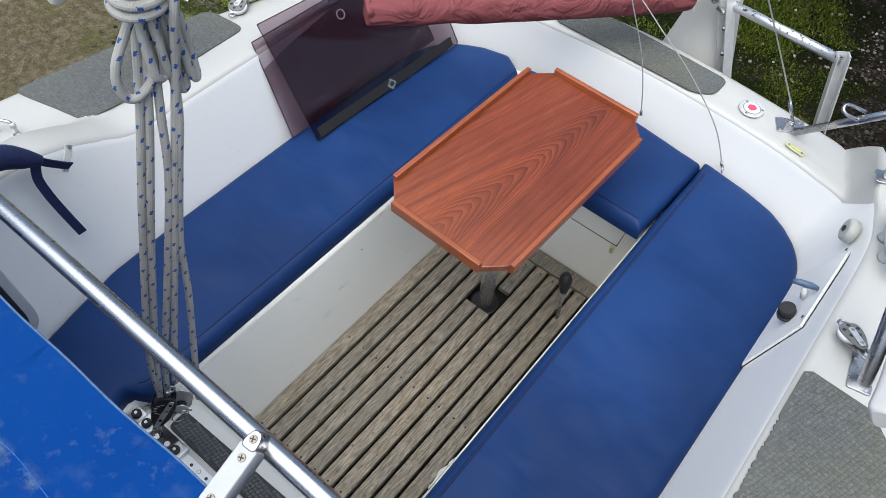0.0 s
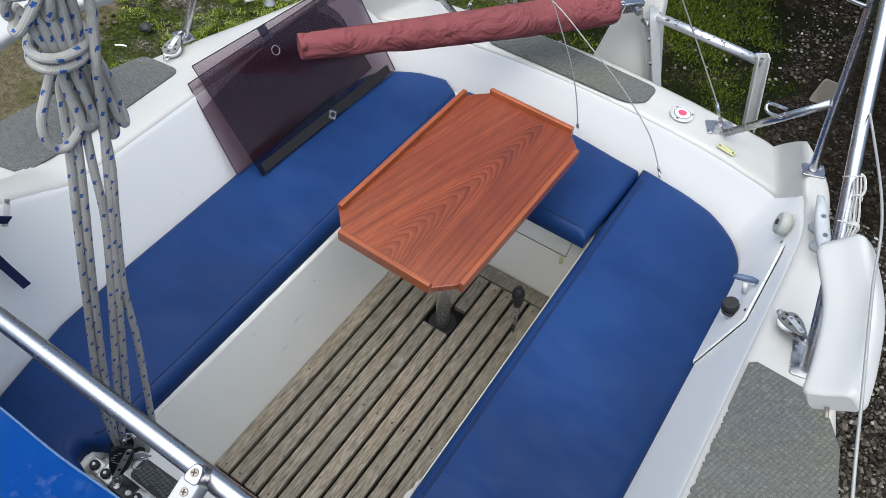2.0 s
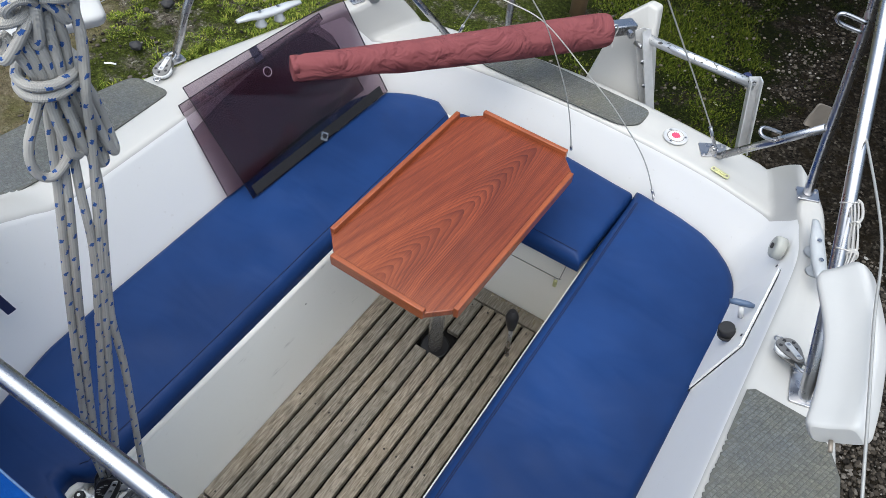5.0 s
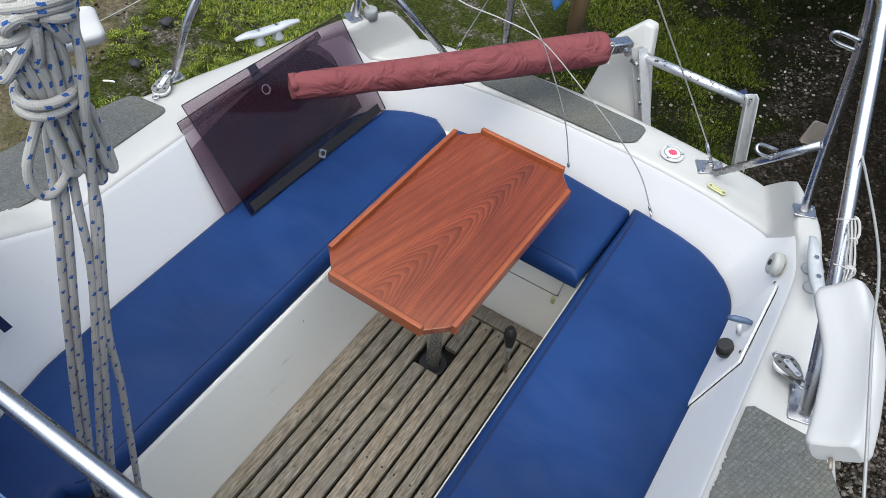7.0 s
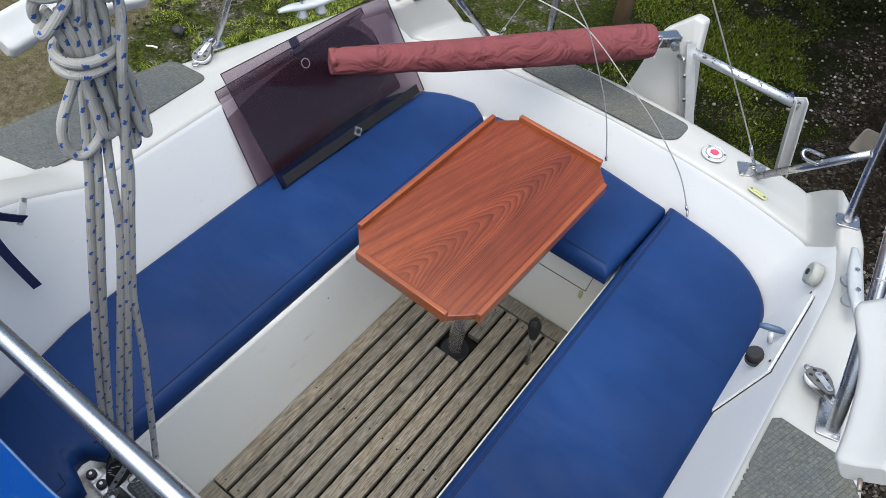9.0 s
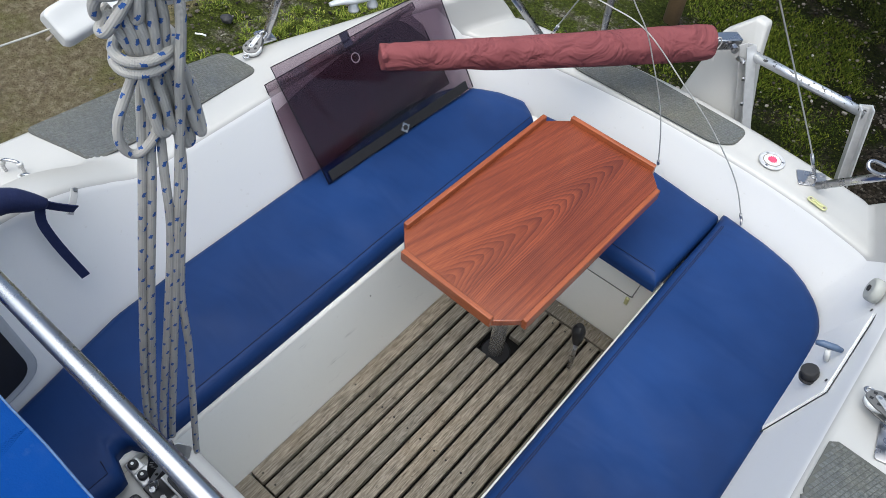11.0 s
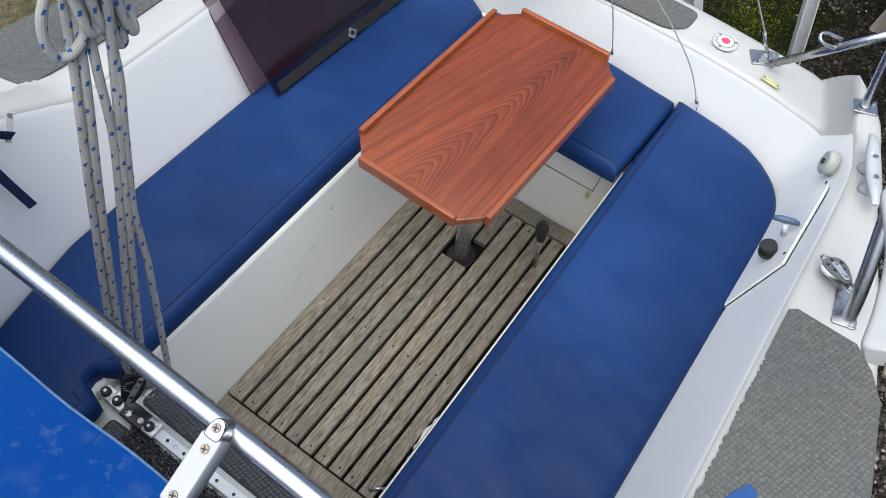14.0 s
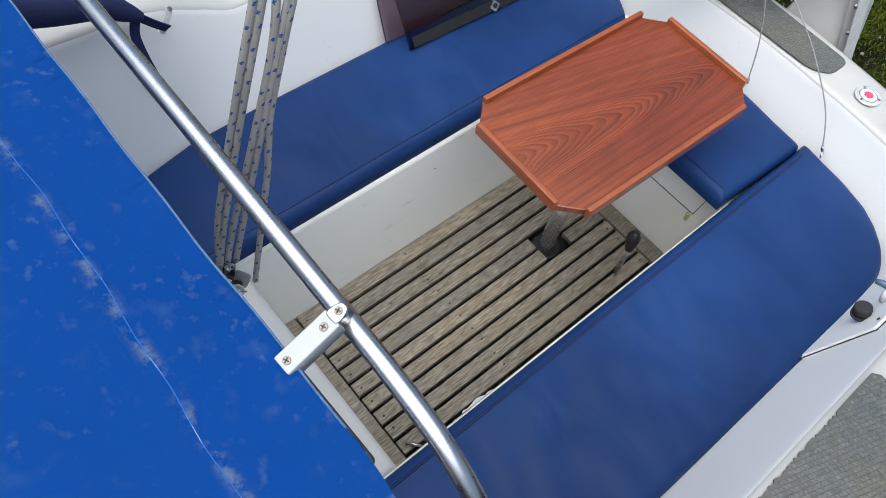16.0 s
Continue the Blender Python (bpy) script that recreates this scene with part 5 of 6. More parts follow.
def pad(pts, label, sgn):
    """A curved blow-moulded pad, broad face inboard, thicker at its rims."""
    t = thing("backrest_pad", pts[1], label, "backrest pad", "guard wire pads")
    bm = bmesh.new()
    p = smooth_path(pts, 8)
    prof = rounded([(-0.047, -0.022), (0.047, -0.022), (0.041, 0.022), (0.0, 0.018), (-0.041, 0.022)], 0.013, 4)
    rings = []
    n = len(p)
    for i, q in enumerate(p):
        d = (p[min(i + 1, n - 1)] - p[max(i - 1, 0)]).normalized()
        inb = d.cross(Vector((0, 0, 1))).normalized() * sgn
        k = min(i, n - 1 - i)
        s = (0.78, 0.95, 1.0)[min(k, 2)]
        lean = radians(48)
        face = inb * math.cos(lean) + Vector((0, 0, 1)) * math.sin(lean)
        wide = d.cross(face).normalized()
        rings.append([bm.verts.new(q + wide * (a * s) + face * (b * s)) for a, b in prof])
    for r0, r1 in zip(rings, rings[1:]):
        for k in range(len(prof)):
            f = bm.faces.new((r0[k], r0[(k + 1) % len(prof)], r1[(k + 1) % len(prof)], r1[k]))
            f.smooth = True
    bm.faces.new(rings[0][::-1])
    bm.faces.new(rings[-1])
    bmesh.ops.recalc_face_normals(bm, faces=bm.faces)
    part("moulding", bm, M_PLASTIC, t)
    end = Vector(pts[-1])
    if sgn < 0:
        # cord lashing from the pad's eye to the rail, gathered by two turns
        foot, low, high, tie = Vector((0.858, 0.722, 1.112)), Vector((0.863, 0.785, 1.090)), Vector((0.853, 0.885, 1.073)), Vector((0.842, 0.965, 1.057))
        run = (tie - low).normalized()
        for k in range(6):
            side = Vector((math.cos(k * 1.05), 0.3 * math.sin(k * 1.7), math.sin(k * 1.05))) * 0.0055
            part("lashing", tube(smooth_path([foot + side * 0.6, low + side * 1.25, low.lerp(high, 0.5) + side * 1.5, high + side, high.lerp(tie, 0.6) + side * 1.3, tie + side], 4), 0.0019, 6), M_CORD, t, "white cord lashing")
        part("lashing", tube(smooth_path([high, high.lerp(tie, 0.4) + Vector((0.012, 0, 0.004)), tie + Vector((0.010, 0.004, 0.004)), tie + Vector((-0.004, 0.006, 0.006))], 5), 0.0030, 7), M_CORD, t, "white cord lashing")
        for c, r in ((low, 0.0095), (low + run * 0.004, 0.0095), (low - run * 0.004, 0.009), (high, 0.0085)):
            part("turn", torus(c, r, 0.0020, run, 16, 6), M_CORD, t)
        part("cord_tail", tube(smooth_path([low + Vector((-0.006, 0, 0.004)), low + Vector((-0.016, -0.002, 0.006)), low + Vector((-0.030, -0.002, 0.002))], 4), 0.0016, 6), M_CORD, t)
        part("turn", torus(Vector((0.832, 0.965, 1.055)), 0.0172, 0.0020, (-0.43, 0.58, 0.69), 20, 6), M_CORD, t)
    if sgn > 0:
        part("lashing", tube(smooth_path([end + Vector((0.0, -0.005, 0.004)), end + Vector((-0.03, 0.14, -0.02)), Vector((-0.89, 0.985, 1.04))], 4), 0.0011, 7), M_CORD, t, "thin cord lashing")
    part("wire_sleeve", tube([Vector(pts[0]) + Vector((0, -0.004, -0.01)), Vector(pts[0]) + Vector((0.004, -0.022, -0.012))], 0.0035, 10), M_BROWNSTEEL, t, "rusty wire sleeve")
    return t


pad([(0.924, 0.378, 1.115), (0.920, 0.462, 1.117), (0.902, 0.580, 1.117), (0.853, 0.706, 1.115)], "white moulded plastic backrest pad hung on the port guard wire", -1)
pad([(-0.900, 0.185, 1.06), (-0.908, 0.30, 1.065), (-0.890, 0.42, 1.065), (-0.848, 0.535, 1.06)], "white moulded plastic backrest pad hung on the starboard guard wire", 1)


def wire(name, pts, label, r=0.0022, n=10, fitting=None):
    t = thing(name, pts[0], label, "wire rope")
    part("strand", tube(smooth_path(pts, n), r, 7), M_WIRE, t)
    if fitting:
        part("terminal", tube([pts[0], Vector(pts[0]).lerp(Vector(pts[1]), fitting)], r * 2.4, 9), M_STEEL, t)
    return t


wire("guard_wire", [(0.785, 1.09, 1.15), (0.878, 0.778, 1.17), (0.912, 0.568, 1.17), (0.957, 0.306, 1.17), (1.03, -0.1, 1.15), (1.06, -0.6, 1.12), (1.0, -2.0, 1.10)], "thin steel guard wire over the port pad", 0.0026)
wire("guard_wire", [(-0.88, 0.40, 1.06), (-0.915, 0.15, 1.06), (-1.0, -0.6, 1.08), (-0.94, -2.0, 1.10)], "thin steel guard wire through the starboard pad")
wire("backstay", [(0.499, 1.525, AFT + 0.03), (0.458, 1.503, 0.70), (0.225, 1.36, 1.15), (0.05, 1.25, 1.48), (0.035, 0.9, 2.6)], "steel backstay bridle wire on a chain plate at the stern", fitting=0.8)
wire("backstay", [(-0.42, 1.512, AFT + 0.03), (-0.38, 1.487, 0.70), (-0.15, 1.35, 1.15), (0.02, 1.25, 1.48), (0.035, 0.9, 2.6)], "steel backstay bridle wire on a chain plate at the stern", fitting=0.8)
wire("topping_line", [(0.40, 1.383, 0.462), (0.335, 1.375, 0.585), (0.22, 1.36, 0.715), (0.11, 1.345, 0.81), (-0.04, 1.335, 0.918), (-0.17, 1.33, 0.94), (-0.32, 1.325, 0.95), (-0.50, 1.32, 1.02), (-0.60, 1.30, 1.33)], "slack light wire from a shackle on the stern seat", 0.0019, fitting=0.12)
wire("topping_line", [(0.105, 1.395, 0.475), (0.083, 1.375, 0.605), (0.052, 1.36, 0.715), (0.004, 1.345, 0.83), (-0.04, 1.333, 0.922), (-0.115, 1.31, 1.035), (-0.28, 1.25, 1.36), (-0.40, 1.1, 2.4)], "slack dark wire from a shackle on the stern seat", 0.0019, fitting=0.12)
sh = thing("shackle", (0.405, 1.385, 0.445), "small steel shackle at the foot of the stern coaming", "shackle")
part("bow", torus((0.405, 1.383, 0.452), 0.010, 0.0025, (0.8, 0.2, 0.3), 16, 7), M_STEEL, sh)
for x in (0.499, -0.42):
    cp = thing("chain_plate", (x, 1.512, AFT), "steel chain plate toggle on the stern deck", "deck fitting", "chain plates")
    part("lug", moved(prism(rounded([(-0.012, 0.0), (0.012, 0.0), (0.010, 0.034), (-0.010, 0.034)], 0.008), -0.003, 0.003, 0.001), pose(x, 1.512, AFT + 0.006, 90, 0, 15)), M_STEEL, cp)
    part("pin", tube([(x - 0.012, 1.512, AFT + 0.03), (x + 0.012, 1.512, AFT + 0.03)], 0.005, 10), M_STEEL, cp)
    part("ring", torus((x + 0.012, 1.508, AFT + 0.03), 0.008, 0.0016, (1, 0.3, 0), 14, 6), M_STEEL, cp)
st = thing("stern_tube", (-0.33, 1.72, 0.2), "upright polished steel tube behind the transom", "tube")
part("tube", tube([(-0.33, 1.63, 0.10), (-0.33, 1.70, 0.16), (-0.33, 1.71, 0.30), (-0.33, 1.71, 1.5)], 0.0125, 14), M_STEEL, st)
hp = thing("motor_bracket", (0.735, 1.43, 0.86), "bent grey steel bracket plate fixed to the pushpit brace", "bracket")
part("plate", moved(prism(rounded([(-0.045, -0.030), (0.040, -0.034), (0.046, 0.022), (-0.030, 0.034)], 0.010), -0.003, 0.003, 0.001), Matrix.Translation((0.722, 1.43, 0.905)) @ pose(0, 0, 0, 75, 10, 35)), M_BROWNSTEEL, hp)
vc = thing("cable_gland", (-0.70, 1.415, DECK), "grey round plastic cable gland with a white cable", "deck fitting")
part("body", disc((-0.70, 1.415, DECK - 0.005), 0.024, 0.036, 22, bevel=0.006), M_GREYDARK, vc)
part("cable", tube(smooth_path([(-0.705, 1.415, DECK + 0.028), (-0.72, 1.405, DECK + 0.055), (-0.75, 1.40, DECK + 0.045), (-0.765, 1.39, DECK)], 5), 0.004, 8), M_CORD, vc)

# ---- deck fittings ----
def inside(x, y, poly):
    hit = False
    for (x0, y0), (x1, y1) in zip(poly, poly[1:] + poly[:1]):
        if (y0 > y) != (y1 > y) and x < (x1 - x0) * (y - y0) / (y1 - y0) + x0:
            hit = not hit
    return hit


def studs(poly, z):
    """Rows of raised lozenges over an outline, every other row shifted by half."""
    verts, faces = [], []
    a = radians(32)
    ca, sa = math.cos(a), math.sin(a)
    wide, deep, rise = 0.0150, 0.0112, 0.0018
    cx, cy = sum(p[0] for p in poly) / len(poly), sum(p[1] for p in poly) / len(poly)
    for j in range(-85, 86):
        for i in range(-45, 46):
            u, w = (i + 0.5 * (j % 2)) * wide, j * deep * 0.54
            x, y = cx + ca * u - sa * w, cy + sa * u + ca * w
            if not all(inside(x + dx, y + dy, poly) for dx, dy in ((0.007, 0), (-0.007, 0), (0, 0.007), (0, -0.007))):
                continue
            k = len(verts)
            for s, zz in ((1.0, z), (0.70, z + rise)):
                for du, dw in ((wide * 0.465, 0), (0, deep * 0.49), (-wide * 0.465, 0), (0, -deep * 0.49)):
                    verts.append((x + (ca * du - sa * dw) * s, y + (sa * du + ca * dw) * s, zz))
            faces += [(k + q, k + (q + 1) % 4, k + 4 + (q + 1) % 4, k + 4 + q) for q in range(4)] + [(k + 4, k + 5, k + 6, k + 7)]
    bm = bmesh.new()
    vs = [bm.verts.new(p) for p in verts]
    for f in faces:
        bm.faces.new([vs[q] for q in f])
    return bm


def anti_slip_of(poly, z, label, rim, groove=M_GROOVE, top=M_NONSKID):
    t = thing("anti_slip_panel", (poly[0][0], poly[0][1], z), label, "deck mat", "grey anti-slip deck panels")
    part("sheet", prism(poly, z, z + 0.0035, rim, 1), groove, t, "darker grooves of the sheet")
    tagged(part("tread_pattern", studs(poly, z + 0.0034), top, t), "moulded raised lozenges", "", "", "stuff")
    return t


def anti_slip(outline, z, label, groove=M_GROOVE, top=M_NONSKID):
    return anti_slip_of(rounded(outline, 0.03 if z > 0.5 else 0.014), z, label, 0.001, groove, top)


anti_slip([(-0.873, 0.146), (-0.858, 0.30), (-0.860, 0.668), (-0.995, 0.655), (-1.065, 0.36), (-1.10, 0.09)], DECK + 0.004, "grey diamond-embossed anti-slip panel on the starboard side deck")
_rg = random.Random(8)
ragged = [(0.841 + (_rg.uniform(0.0, 0.006) if 0.2 < y < 0.56 else 0.0), y) for y in [0.69 - 0.006 * i for i in range(82)]]
anti_slip_of([(0.93, 0.150), (1.14, 0.09), (1.118, 0.36), (1.065, 0.60), (1.03, 0.655), (0.985, 0.697), (0.856, 0.702)] + ragged, DECK + 0.004, "worn grey anti-slip panel with a ragged inboard edge", 0.0)
anti_slip([(-0.30, 1.470), (0.215, 1.468), (0.268, 1.505), (0.27, 1.592), (-0.12, 1.612), (-0.30, 1.60)], AFT + 0.004, "grey anti-slip panel on the stern deck")
anti_slip([(-0.245, -0.203), (0.298, -0.206), (0.293, -0.138), (-0.245, -0.150)], 0.3605, "charcoal diamond-embossed rubber strip on the bridge deck sill", M_SILLGROOVE, M_SILLMAT)
anti_slip([(-0.268, -0.266), (-0.206, -0.262), (-0.206, -0.40), (-0.268, -0.40)], 0.3605, "small charcoal rubber patch beside the traveller", M_SILLGROOVE, M_SILLMAT)


def doormat():
    bm = bmesh.new()
    box(-0.214, CX + 0.27, -0.58, -0.250, 0.361, 0.368, 0.0, bm=bm)
    rng = random.Random(5)
    for _ in range(24000):
        x, y = rng.uniform(-0.212, CX + 0.265), rng.uniform(-0.43, -0.250)
        a, l, tl = rng.uniform(0, 6.28), rng.uniform(0.004, 0.008), rng.uniform(0.3, 1.2)
        d = Vector((math.cos(a) * math.cos(tl), math.sin(a) * math.cos(tl), math.sin(tl))) * l
        s = Vector((-math.sin(a), math.cos(a), 0)) * 0.0009
        p = Vector((x, y, 0.368))
        q = [bm.verts.new(v) for v in (p - s, p + s, p + d + s * 0.8, p + d - s * 0.8)]
        bm.faces.new(q)
    solo("doormat", bm, M_PILE, "black looped rubber doormat on the bridge deck", "doormat")


doormat()


def deck_filler():
    c = Vector((0.380, 1.522, AFT + 0.006))
    t = thing("deck_filler", c, "round steel deck filler plate with a faded red centre", "deck fitting")
    part("flange", disc(c, 0.038, 0.004, 30, bevel=0.0015), M_DULL, t)
    part("cap", disc(c + Vector((0, 0, 0.004)), 0.0235, 0.002, 26, bevel=0.001), M_OFFWHITE, t, "white cap")
    part("groove", torus(c + Vector((0, 0, 0.0042)), 0.0255, 0.0011, n=30), M_BROWNSTEEL, t)
    bm = bmesh.new()
    vs = []
    for i in range(24):
        rr = 0.0145 if i % 2 else 0.0115
        vs.append((c.x + rr * math.cos(i * math.pi / 12), c.y + rr * math.sin(i * math.pi / 12)))
    prism(vs, c.z + 0.006, c.z + 0.0075, bm=bm)
    part("red_centre", bm, M_RED, t, "red dyed centre")
    for k in range(3):
        an = k * 2.094 + 0.4
        part("screw", disc(c + Vector((0.031 * math.cos(an), 0.031 * math.sin(an), 0.004)), 0.004, 0.0012, 10), M_STEEL, t)


deck_filler()


def pad_eye():
    c = Vector((0.55, 1.452, AFT + 0.006))
    t = thing("fairlead_plate", c, "small greenish brass fairlead plate screwed to the stern deck", "deck fitting")
    part("plate", moved(prism(rounded([(-0.030, -0.010), (0.030, -0.010), (0.030, 0.010), (-0.030, 0.010)], 0.010), 0, 0.003, 0.001), pose(c.x, c.y, c.z, 0, 0, -12)), M_BRASS, t)
    m = pose(c.x, c.y, c.z, 0, 0, -12)
    part("wave", moved(tube(smooth_path([(-0.014, -0.004, 0.004), (-0.004, 0.001, 0.0045), (0.006, -0.002, 0.0045), (0.017, 0.003, 0.004)], 5), 0.0022, 8), m), M_BRASS, t, "raised wavy lip")
    for x in (-0.022, 0.022):
        part("screw", moved(disc((x, 0, 0.003), 0.0038, 0.001, 12), m), M_BROWNSTEEL, t)


pad_eye()


def horn_cleat(c, rz, label):
    t = thing("mooring_cleat", c, label, "cleat", "mooring cleats")
    m = pose(*c, 0, 0, rz)
    pts = [(-0.110, 0, 0.038), (-0.07, 0, 0.040), (-0.03, 0, 0.036), (0.03, 0, 0.036), (0.07, 0, 0.040), (0.110, 0, 0.038)]
    bm = tube(smooth_path(pts, 5), 0.011, 10, radii=[q.x for q in smooth_path([(r, 0, 0) for r in (0.005, 0.009, 0.011, 0.011, 0.009, 0.005)], 5)])
    for v in bm.verts:
        v.co.y *= 1.7
    part("horn_bar", moved(bm, m), M_GREYALLOY, t)
    for x in (-0.032, 0.032):
        part("foot", moved(tube([(x, 0, 0), (x, 0, 0.006), (x, 0, 0.012), (x * 0.95, 0, 0.036)], 0.012, 12, radii=[0.019, 0.018, 0.013, 0.013]), m), M_GREYALLOY, t)
        part("screw", moved(disc((x, 0, 0.0485), 0.006, 0.0012, 12), m), M_STEEL, t)


horn_cleat((0.860, 1.140, DECK + 0.004), 109, "grey cast alloy mooring cleat on the port quarter")
horn_cleat((-0.868, 1.10, DECK + 0.004), 68, "grey cast alloy mooring cleat on the starboard quarter")


def tail_block(c, rz, label, lie, cheek):
    t = thing("deck_block", c, label, "pulley block", "deck blocks")
    m = pose(*c, lie, 0, rz)
    part("sheave", moved(disc((0, 0, -0.006), 0.027, 0.012, 22), m), M_OFFWHITE, t, "white sheave")
    for z in (-0.010, 0.006):
        part("cheek", moved(prism(rounded([(-0.024, -0.018), (0.0, -0.028), (0.024, -0.018), (0.024, 0.012), (0.008, 0.052), (-0.008, 0.052), (-0.024, 0.012)], 0.014), z, z + 0.004, 0.001), m), cheek, t)
    for k in range(5):
        an = k * 1.2566 - 1.5708
        part("cut_out", moved(disc((0.0165 * math.cos(an), 0.0165 * math.sin(an), 0.0102), 0.0052, 0.0006, 4), m), M_RUBBER, t)
    part("strap_bar", moved(prism(rounded([(-0.0075, -0.008), (0.0075, -0.008), (0.0065, 0.046), (-0.0065, 0.046)], 0.006), 0.0104, 0.0128, 0.0006), m), M_DULL, t, "riveted grey strap")
    for y in (0.0, 0.038):
        part("rivet", moved(disc((0, y, 0.0128), 0.0042, 0.0012, 12, bevel=0.0005), m), M_STEEL, t)
    part("shackle", moved(tube(smooth_path([(-0.009, 0.045, 0), (-0.010, 0.066, 0), (0, 0.076, 0), (0.010, 0.066, 0), (0.009, 0.045, 0)], 5), 0.0035, 8), m), M_STEEL, t)
    part("ring", moved(torus((0, -0.034, 0), 0.008, 0.0028), m), M_STEEL, t)


tail_block((0.880, 0.826, DECK + 0.030), 225, "grey and white deck block lying by the port stanchion foot", 14, M_CHEEK)
tail_block((-0.935, 0.712, DECK + 0.018), 18, "grey and black deck block lying flat by the starboard stanchion foot", 8, M_CHEEK)


def engine_shelf():
    t = thing("engine_panel", (0.78, 1.05, 0.42), "white gelcoat panel with a dark joint in the port coaming", "panel")
    rim = [Vector(p) for p in ((0.752, 0.815, 0.430), (0.806, 0.880, 0.602), (0.812, 1.195, 0.622), (0.750, 1.185, 0.418))]
    nrm = Vector((-0.957, 0, 0.289))
    bm = bmesh.new()
    lo = [bm.verts.new(p - nrm * 0.01) for p in rim]
    hi = [bm.verts.new(p + nrm * 0.007) for p in rim]
    bm.faces.new(hi)
    for i in range(4):
        bm.faces.new((lo[i], lo[(i + 1) % 4], hi[(i + 1) % 4], hi[i]))
    bmesh.ops.bevel(bm, geom=[e for e in bm.edges if all(v in hi for v in e.verts)], offset=0.003, segments=2, affect="EDGES")
    bmesh.ops.recalc_face_normals(bm, faces=bm.faces)
    # brightened gelcoat keeps the steep plate from looking shaded
    part("plate", bm, M_BRIGHTWALL, t)
    part("joint", tube([p + nrm * 0.004 + q for p, q in zip(rim[:3], (Vector((0, -0.008, 0)), Vector((0.003, -0.006, 0.008)), Vector((0.003, 0.0, 0.010))))], 0.0016, 5), M_BLACK, t, "dark sealant joint")
    for p in (rim[1].lerp(rim[2], 0.12), rim[1].lerp(rim[2], 0.93)):
        part("screw", disc(p + nrm * 0.007 + Vector((-0.006, 0, -0.012)), 0.004, 0.0015, 10, axis=nrm), M_BLACK, t)


engine_shelf()


def cap_and_handle():
    c = Vector((0.768, 0.952, 0.532))
    t = thing("socket_cap", c, "black rubber socket cap on a lanyard", "socket cap")
    ax = Vector((-0.40, -0.05, 0.91))
    part("body", disc(c, 0.021, 0.030, 22, axis=ax, bevel=0.004), M_RUBBER, t)
    part("flange", disc(c, 0.025, 0.006, 22, axis=ax), M_RUBBER, t)
    part("lanyard", tube(smooth_path([c + Vector((0.02, -0.01, 0.01)), c + Vector((0.04, -0.015, 0.035)), c + Vector((0.052, 0.0, 0.045)), c + Vector((0.042, 0.008, 0.04))], 5), 0.0018, 6), M_RUBBER, t)
    c = Vector((0.776, 1.012, 0.548))
    t = thing("pull_handle", c, "slate blue T-shaped engine stop handle on a short shaft", "handle")
    part("shaft", tube([c, c + Vector((-0.012, 0, 0.040))], 0.007, 12), M_OFFWHITE, t)
    e = c + Vector((-0.014, 0, 0.046))
    part("grip", tube([e + Vector((-0.029, -0.010, 0.0)), e + Vector((-0.015, -0.005, 0.003)), e + Vector((0.015, 0.005, 0.003)), e + Vector((0.029, 0.010, 0.0))], 0.009, 12, radii=[0.006, 0.0085, 0.0085, 0.006]), M_SLATE, t)
    c = Vector((0.790, 1.207, 0.640))
    t = thing("vent", c, "grey round plastic vent on the port coaming", "vent")
    ax = Vector((-0.9, -0.25, 0.16))
    part("ring", disc(c, 0.031, 0.026, 26, axis=ax, bevel=0.008), M_VENT, t)
    part("nozzle", disc(c + ax.normalized() * 0.026, 0.008, 0.003, 14, axis=ax), M_RUBBER, t)


cap_and_handle()


def gear_lever():
    c = Vector((0.222, 0.893, 0.0))
    t = thing("gear_lever", c, "black-knobbed steel gear lever beside the sole", "lever")
    k = Vector((0.219, 0.885, 0.155))
    part("rod", tube([c, c.lerp(k, 0.5), k], 0.007, 12), M_STEEL, t)
    part("knob", tube(smooth_path([k, k + Vector((-0.006, 0.010, 0.02)), k + Vector((-0.012, 0.018, 0.045)), k + Vector((-0.015, 0.022, 0.065))], 5), 0.016, 16, radii=[q.x for q in smooth_path([(0.011, 0, 0), (0.018, 0, 0), (0.021, 0, 0), (0.011, 0, 0)], 5)]), M_BLACK, t)


gear_lever()


def locker_details():
    t = thing("locker_lid", (0.0, 1.2, 0.386), "cream locker lid line and corroded latch on the stern seat", "locker lid")
    part("joint", tube([(CX - HS, 1.088, 0.235), (0.262, 1.088, 0.235), (0.272, 1.088, 0.24)], 0.0011, 5), M_BLACK, t, "dark lid joint")
    part("joint", tube([(0.268, 1.088, 0.235), (0.285, 1.088, 0.375), (0.285, 1.12, 0.387)], 0.0011, 5), M_BLACK, t)
    part("latch", box(0.252, 0.264, 1.082, 1.092, 0.195, 0.225, 0.002), M_BRASS, t)


locker_details()


